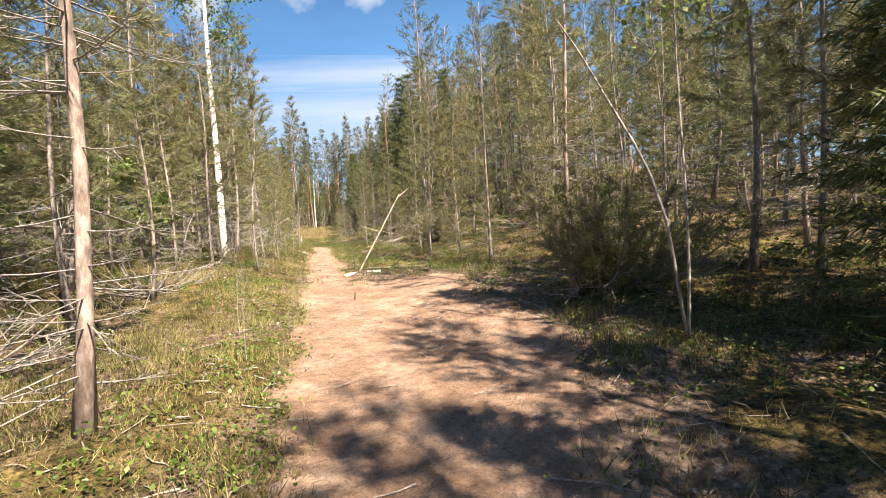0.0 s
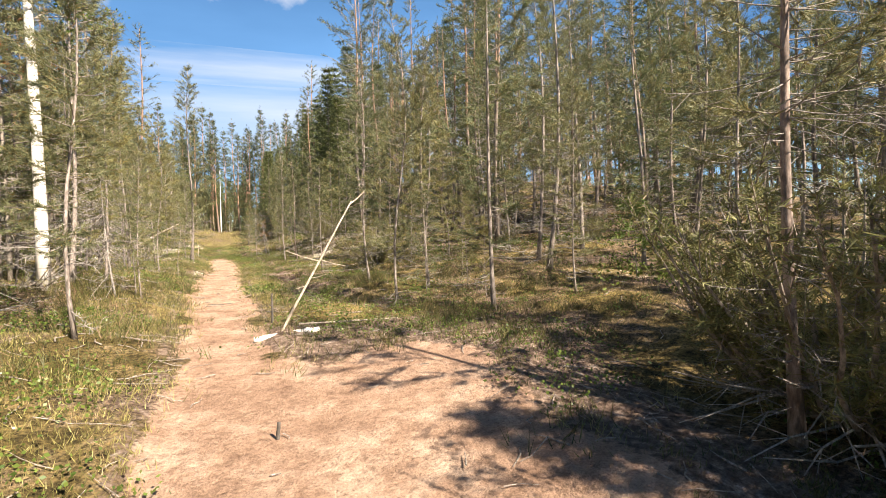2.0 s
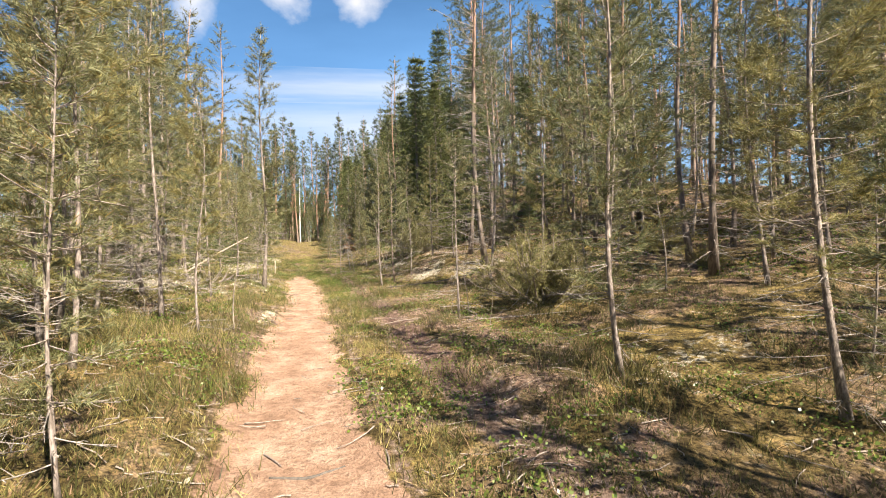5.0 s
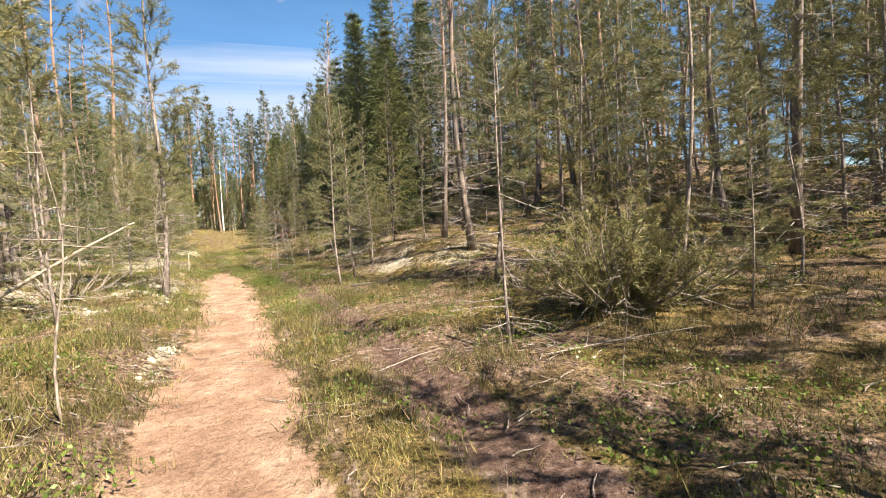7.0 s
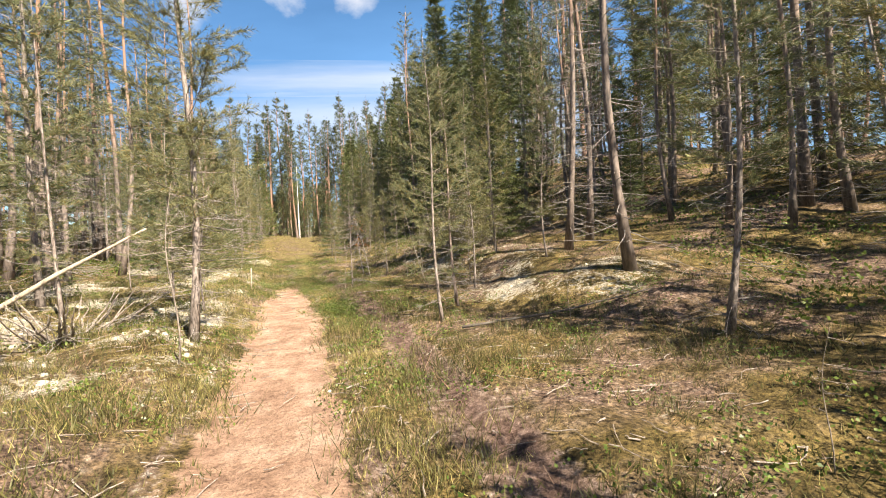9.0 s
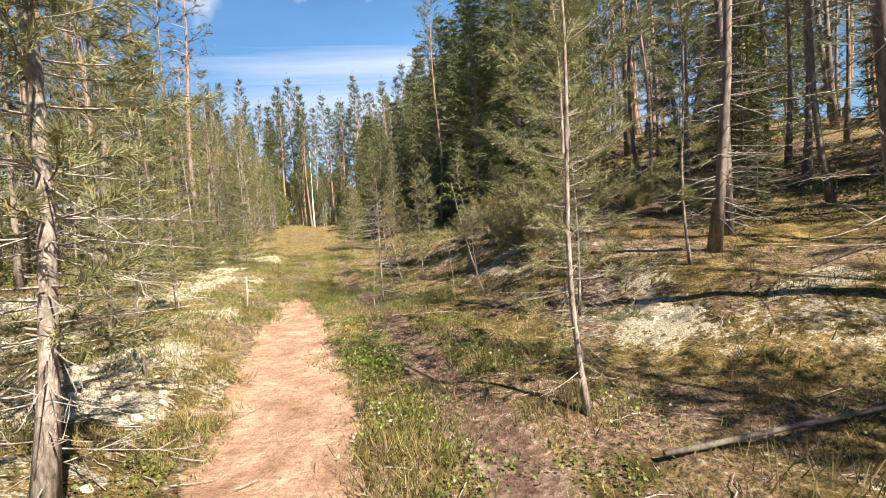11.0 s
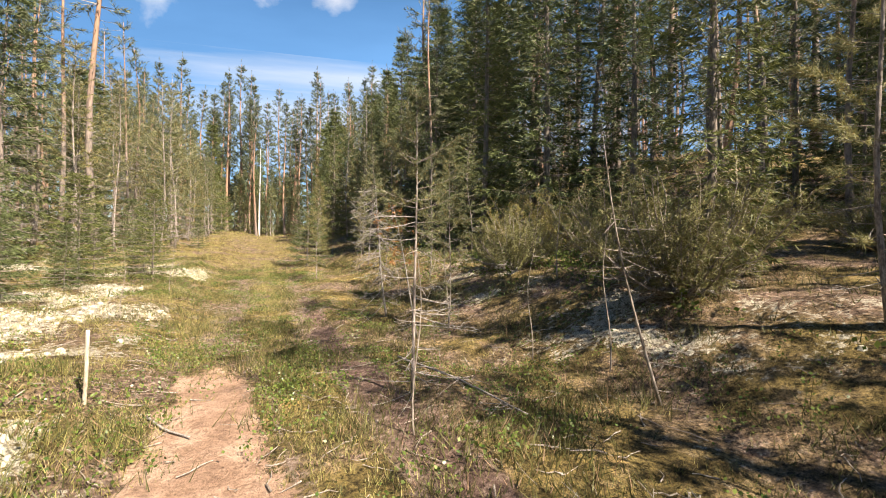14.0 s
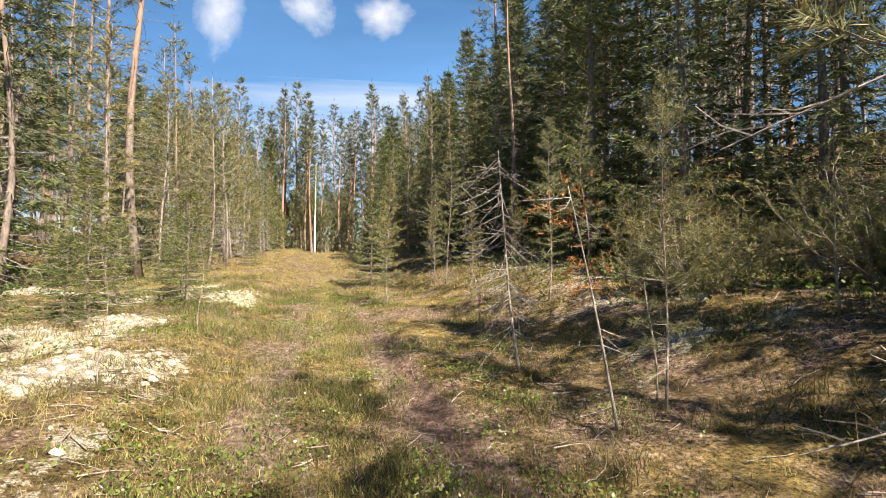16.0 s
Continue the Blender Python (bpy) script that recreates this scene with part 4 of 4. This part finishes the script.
# woods further off, one object
woods = []
scatter(rng, 64, (-13, 15, 68, 79), 1.15, lambda x, y: True, edge_pine, (0.88, 1.12), join=woods)
scatter(rng, 22, (-5, 5, 68, 76), 0.7, lambda x, y: True, [far_low], (0.35, 0.8), join=woods)
scatter(rng, 40, (-8, 8, 69, 84), 0.8, lambda x, y: True, [far_low], (0.2, 0.5), join=woods)
scatter(rng, 30, (-9, 9, 76, 92), 0.95, lambda x, y: True, [far_low], (0.8, 1.15), join=woods)
scatter(rng, 70, (-22, 26, 62, 84), 1.35, lambda x, y: abs(x) > 3.5, [far_pine[0], far_pine[1], far_pine[0], far_pine[2], far_low], (0.7, 1.0), join=woods)
scatter(rng, 90, (-50, 60, 74, 112), 1.7, lambda x, y: True, [far_low, far_low, far_pine[0], far_pine[2]], (0.85, 1.2), join=woods)
scatter(rng, 90, (15, 40, -6, 19), 1.5, lambda x, y: True, [far_low, far_low, far_pine[0], far_pine[1]], (0.7, 1.1), join=woods)
scatter(rng, 84, (15, 42, 19, 66), 1.6, lambda x, y: True, [far_low, far_pine[0], far_pine[1], far_pine[2]], (0.7, 1.1), join=woods)
scatter(rng, 140, (-40, -11, 0, 66), 1.4, lambda x, y: x < -12, [far_low, far_low, far_pine[0], far_pine[1]], (0.7, 1.1), join=woods)
scatter(rng, 36, (-30, 34, -26, -7), 2.4, lambda x, y: x < -3 or x > 9, [far_pine[0], far_low], (0.8, 1.1), join=woods)
join_woods(woods)
# small spruces and saplings on the open heath
stand(young_spruce, -2.07, 35.4, 0, 1.0)
again(young_spruce, -3.14, 34.2, 80, 1.05)
again(young_spruce, 1.9, 40.5, 30, 1.3)
again(young_spruce, -4.6, 33.5, 200, 1.3)
scatter(rng, 16, (-8, -2.4, 25, 48), 1.6, lambda x, y: True, [young_spruce, near_e], (0.5, 1.1))
scatter(rng, 14, (2.2, 7, 31, 48), 1.3, lambda x, y: True, [young_spruce, near_e, near_c], (0.5, 1.1))
far_birch = birch("far_birch", 8.0, 0.09, 95, 0.45, 1.0, 0.09, 900, label="distant slim birch with a pale stem")
stand(far_birch, 0.0, 66.0, 0)


# ---- low plants: one object for each kind ----
def spots(rng, count, near, reach_y, bare):
    """Random places on the heath, denser towards the path, with few on the bare sand."""
    y = rng.uniform(*reach_y, count)
    d = rng.normal(size=count) * near
    x = track(y) + d
    keep = rng.random(count) > np.maximum(sandy(x, y), 0.85 * rut_at(x, y)) * bare
    return x[keep], y[keep]


def low_plants(name, seed, count, near, reach_y, favour, blades, length, width, spread, mat, label, bare=1.0, clump=0.6):
    rng = np.random.default_rng(seed)
    x, y = spots(rng, count, near, reach_y, bare)
    keep = rng.random(len(x)) < favour(x, y)
    x, y = x[keep], y[keep]
    at = np.stack([x, y, land(x, y) - 0.01], 1)
    way = unit(rng.normal(size=at.shape) * 0.25 + (0, 0, 1.0))
    size = rng.uniform(0.6, 1.25, (len(at), 1)) * length * ((1 + 0.02 * np.abs(x - track(y))) * (0.62 + clump * step(-0.1, 0.6, wave(x + 11, y + 3, 0.42))))[:, None]
    s = Shape()
    n = blades
    base, up, long = np.repeat(at, n, 0), np.repeat(way, n, 0), np.repeat(size, n, 0)
    base = base + rng.normal(size=base.shape) * (spread, spread, 0) * long
    lean = rng.normal(size=base.shape) * (0.42, 0.42, 0.1)
    s.blades(base, base + unit(up + lean) * long * rng.uniform(0.5, 1.0, (len(base), 1)), width, rng)
    ob = new(name, s.mesh(name, mat))
    return tagged(ob, label, name.replace("_", " "), kind="stuff")


def low_leaves(name, seed, count, near, reach_y, favour, leaves, height, leaf, mat, label):
    rng = np.random.default_rng(seed)
    x, y = spots(rng, count, near, reach_y, 1.0)
    keep = rng.random(len(x)) < favour(x, y)
    x, y = np.repeat(x[keep], leaves), np.repeat(y[keep], leaves)
    x, y = x + rng.normal(size=len(x)) * 0.055, y + rng.normal(size=len(y)) * 0.055
    s = Shape()
    s.leaves(np.stack([x, y, land(x, y) + rng.uniform(0.01, height, len(x))], 1), leaf, rng)
    ob = new(name, s.mesh(name, mat))
    return tagged(ob, label, name.replace("_", " "), kind="stuff")


def patchy(size, shift, low, high):
    return lambda x, y: step(low, high, wave(x + shift, y - shift, size)) * (1 - 0.7 * step(0.3, 0.6, lichen_at(x, y)))


def left_bank(x, y):
    d = x - track(y)
    return (np.where(d < 0, 1.0, 0.16) * step(-0.7, 0.3, wave(x + 5, y, 0.9)) + np.exp(-((d - 0.75) / 0.3) ** 2) * step(9, 13, y)) * (1 - 0.62 * step(0.3, 0.6, lichen_at(x, y)))


low_plants("dry_grass", 101, 76000, 2.4, (-1, 44), left_bank, 7, 0.125, 0.0052, 0.32, GRASS_LEAF, "yellow-green dry grass and heath along the path")
low_plants("heather", 102, 44000, 2.8, (-1, 42), patchy(0.8, 2, -0.6, 0.3), 13, 0.12, 0.007, 0.5, HEATHER_LEAF, "brownish-green heather tussocks on the heath", clump=1.3)
low_leaves("lingonberry", 103, 24000, 2.8, (-1, 40), patchy(0.6, 7, -0.15, 0.35), 10, 0.11, 0.028, BERRY_LEAF, "low green lingonberry sprigs in the moss")
low_leaves("blueberry", 106, 12000, 1.6, (21, 29), lambda x, y: np.exp(-((x - track(y) - 0.85) / 0.28) ** 2) * step(-0.1, 0.4, wave(x, y, 1.1)), 12, 0.2, 0.026, BERRY_LEAF, "dense green blueberry shrubs at the path's edge")
low_leaves("slope_shrubs", 109, 24000, 9.0, (-2, 55), lambda x, y: step(3.5, 6.5, np.abs(x - track(y))) * step(-0.4, 0.3, wave(x, y, 1.9)), 9, 0.24, 0.06, SHRUB_LEAF, "low green berry shrubs between the trees")
low_plants("far_heath", 104, 24000, 9.0, (-4, 66), lambda x, y: step(3.2, 5.5, np.abs(x - track(y))), 8, 0.14, 0.011, 0.6, HEATHER_LEAF, "heath and grass between the trees further off")
low_plants("far_grass", 105, 9000, 6.0, (30, 70), lambda x, y: step(34, 40, y), 7, 0.2, 0.012, 0.45, GRASS_LEAF, "pale grass on the open heath further on")


def lichen_cushions():
    """Lumpy pale cushions lying in patches."""
    rng = np.random.default_rng(107)
    x, y = spots(rng, 30000, 2.6, (4, 42), 1.0)
    keep = rng.random(len(x)) < step(0.38, 0.75, lichen_at(x, y))
    x, y = x[keep][:5200], y[keep][:5200]
    s = Shape()
    a = np.arange(7) * 2 * math.pi / 7
    for px, py in zip(x, y):
        r = rng.uniform(0.015, 0.05)
        hgt = r * rng.uniform(0.3, 0.7)
        low = np.stack([np.cos(a) * r, np.sin(a) * r, -0.015 + 0 * a], 1) * rng.uniform(0.8, 1.2, (7, 1))
        up = np.stack([np.cos(a + 0.4) * r * 0.62, np.sin(a + 0.4) * r * 0.62, hgt * rng.uniform(0.6, 1.0, 7)], 1)
        v = np.concatenate([low, up, [[0, 0, hgt * 1.1]]]) + (px, py, float(land(px, py)))
        i = np.arange(7)
        j = (i + 1) % 7
        s.add(v, np.concatenate([np.stack([i, j, j + 7], 1), np.stack([i, j + 7, i + 7], 1), np.stack([i + 7, j + 7, 0 * i + 14], 1)]))
    return tagged(new("lichen", s.mesh("lichen", LICHEN)), "pale grey-white reindeer lichen cushions on the ground", "lichen", kind="stuff")


lichen_cushions()


def fallen_twigs():
    rng = np.random.default_rng(108)
    x, y = spots(rng, 4200, 2.4, (0.5, 38), 0.8)
    s = Shape()
    for px, py in zip(x, y):
        a, n = rng.uniform(0, 6.3), rng.uniform(0.05, 0.28)
        k = np.linspace(-0.5, 0.5, 4)[:, None] * n
        p = np.array([px, py, 0]) + k * (math.cos(a), math.sin(a), 0) + rng.normal(size=(4, 3)) * 0.01
        p[:, 2] = land(p[:, 0], p[:, 1]) + 0.008 + rng.uniform(0, 0.02)
        s.tube(p, np.linspace(0.0045, 0.002, 4) * rng.uniform(0.6, 1.5), 4, False)
    return tagged(new("fallen_twigs", s.mesh("fallen_twigs", TWIG)), "small grey fallen twigs on sand and moss", "twigs", kind="stuff")


fallen_twigs()


# ---- clouds, far off, and a blue glow sheet added to brighten the sky ----
def cloud_material():
    m, nodes, links, bsdf = material("thin_cloud")
    tc = nodes.new("ShaderNodeTexCoord")
    info = nodes.new("ShaderNodeObjectInfo")
    shift = nodes.new("ShaderNodeVectorMath")
    links.new(tc.outputs["Generated"], shift.inputs[0])
    links.new(info.outputs["Location"], shift.inputs[1])
    n = noise_node(nodes, links, 2.4, 6, shift.outputs[0], 0.58)
    g = nodes.new("ShaderNodeTexGradient")
    g.gradient_type = "SPHERICAL"
    mp = nodes.new("ShaderNodeMapping")
    mp.inputs["Location"].default_value, mp.inputs["Scale"].default_value = (-1.0, -1.0, 0.0), (2.0, 2.0, 0.0)
    links.new(tc.outputs["Generated"], mp.inputs["Vector"])
    links.new(mp.outputs["Vector"], g.inputs["Vector"])
    d = arith(nodes, links, "ADD", arith(nodes, links, "MULTIPLY", n, 1.0), arith(nodes, links, "MULTIPLY", g.outputs["Fac"], 0.7))
    r = nodes.new("ShaderNodeMapRange")
    r.inputs[1].default_value, r.inputs[2].default_value, r.inputs[4].default_value = 0.80, 1.40, 0.9
    links.new(d, r.inputs[0])
    # sunlit white of the cloud is put in as its own glow
    em, tr, sh = nodes.new("ShaderNodeEmission"), nodes.new("ShaderNodeBsdfTransparent"), nodes.new("ShaderNodeMixShader")
    em.inputs["Color"].default_value, em.inputs["Strength"].default_value = (0.96, 0.98, 1, 1), 0.42
    links.new(r.outputs[0], sh.inputs[0])
    links.new(tr.outputs[0], sh.inputs[1])
    links.new(em.outputs[0], sh.inputs[2])
    links.new(sh.outputs[0], nodes["Material Output"].inputs["Surface"])
    return m


CLOUD = cloud_material()


def cloud(azimuth, elevation, wide, high, spin=0):
    """A glowing cloud or sky-glow sheet a kilometre off, at an azimuth in degrees to the left of +y."""
    d = 1000.0
    a, e = radians(azimuth), radians(elevation)
    at = Vector((-math.sin(a) * math.cos(e), math.cos(a) * math.cos(e), math.sin(e))) * d
    me = bpy.data.meshes.new("cloud")
    w, h = d * math.tan(radians(wide / 2)), d * math.tan(radians(high / 2))
    me.from_pydata([(-w, -h, 0), (w, -h, 0), (w, h, 0), (-w, h, 0)], [], [(0, 1, 2, 3)])
    me.materials.append(CLOUD)
    ob = new("cloud", me)
    ob.matrix_world = look(at, (0, 0, 0), spin)
    ob.visible_shadow = False
    return tagged(ob, "far glowing sheet, used for white clouds and added blue sky glow", "cloud", "clouds", "structure")


# cirrus streaks whose own glow also brightens the lower sky
VEIL = CLOUD.copy()
VEIL.name = "cirrus_veil"
for node in VEIL.node_tree.nodes:
    if node.bl_idname == "ShaderNodeMapRange":
        node.inputs[1].default_value, node.inputs[2].default_value, node.inputs[4].default_value = 0.40, 1.25, 0.5
# blue sheet with its own glow, added to brighten the visible sky
SKY_GLOW = VEIL.copy()
SKY_GLOW.name = "thin_blue_haze"
for node in SKY_GLOW.node_tree.nodes:
    if node.bl_idname == "ShaderNodeEmission":
        node.inputs["Color"].default_value = (0.20, 0.50, 1.0, 1)
cloud(-15, 22, 88, 30, 0).data.materials[0] = SKY_GLOW
for c in ((-15, 16, 70, 7, 0), (-12, 20.5, 50, 4, 1), (-18, 12, 60, 6, 0)):
    cloud(*c).data.materials[0] = VEIL
for c in ((11.4, 26.8, 10, 13, 24), (1.7, 29.2, 10, 8, 8), (-7.3, 29.8, 11, 9, -12), (20, 31, 12, 9, 0)):
    cloud(*c)
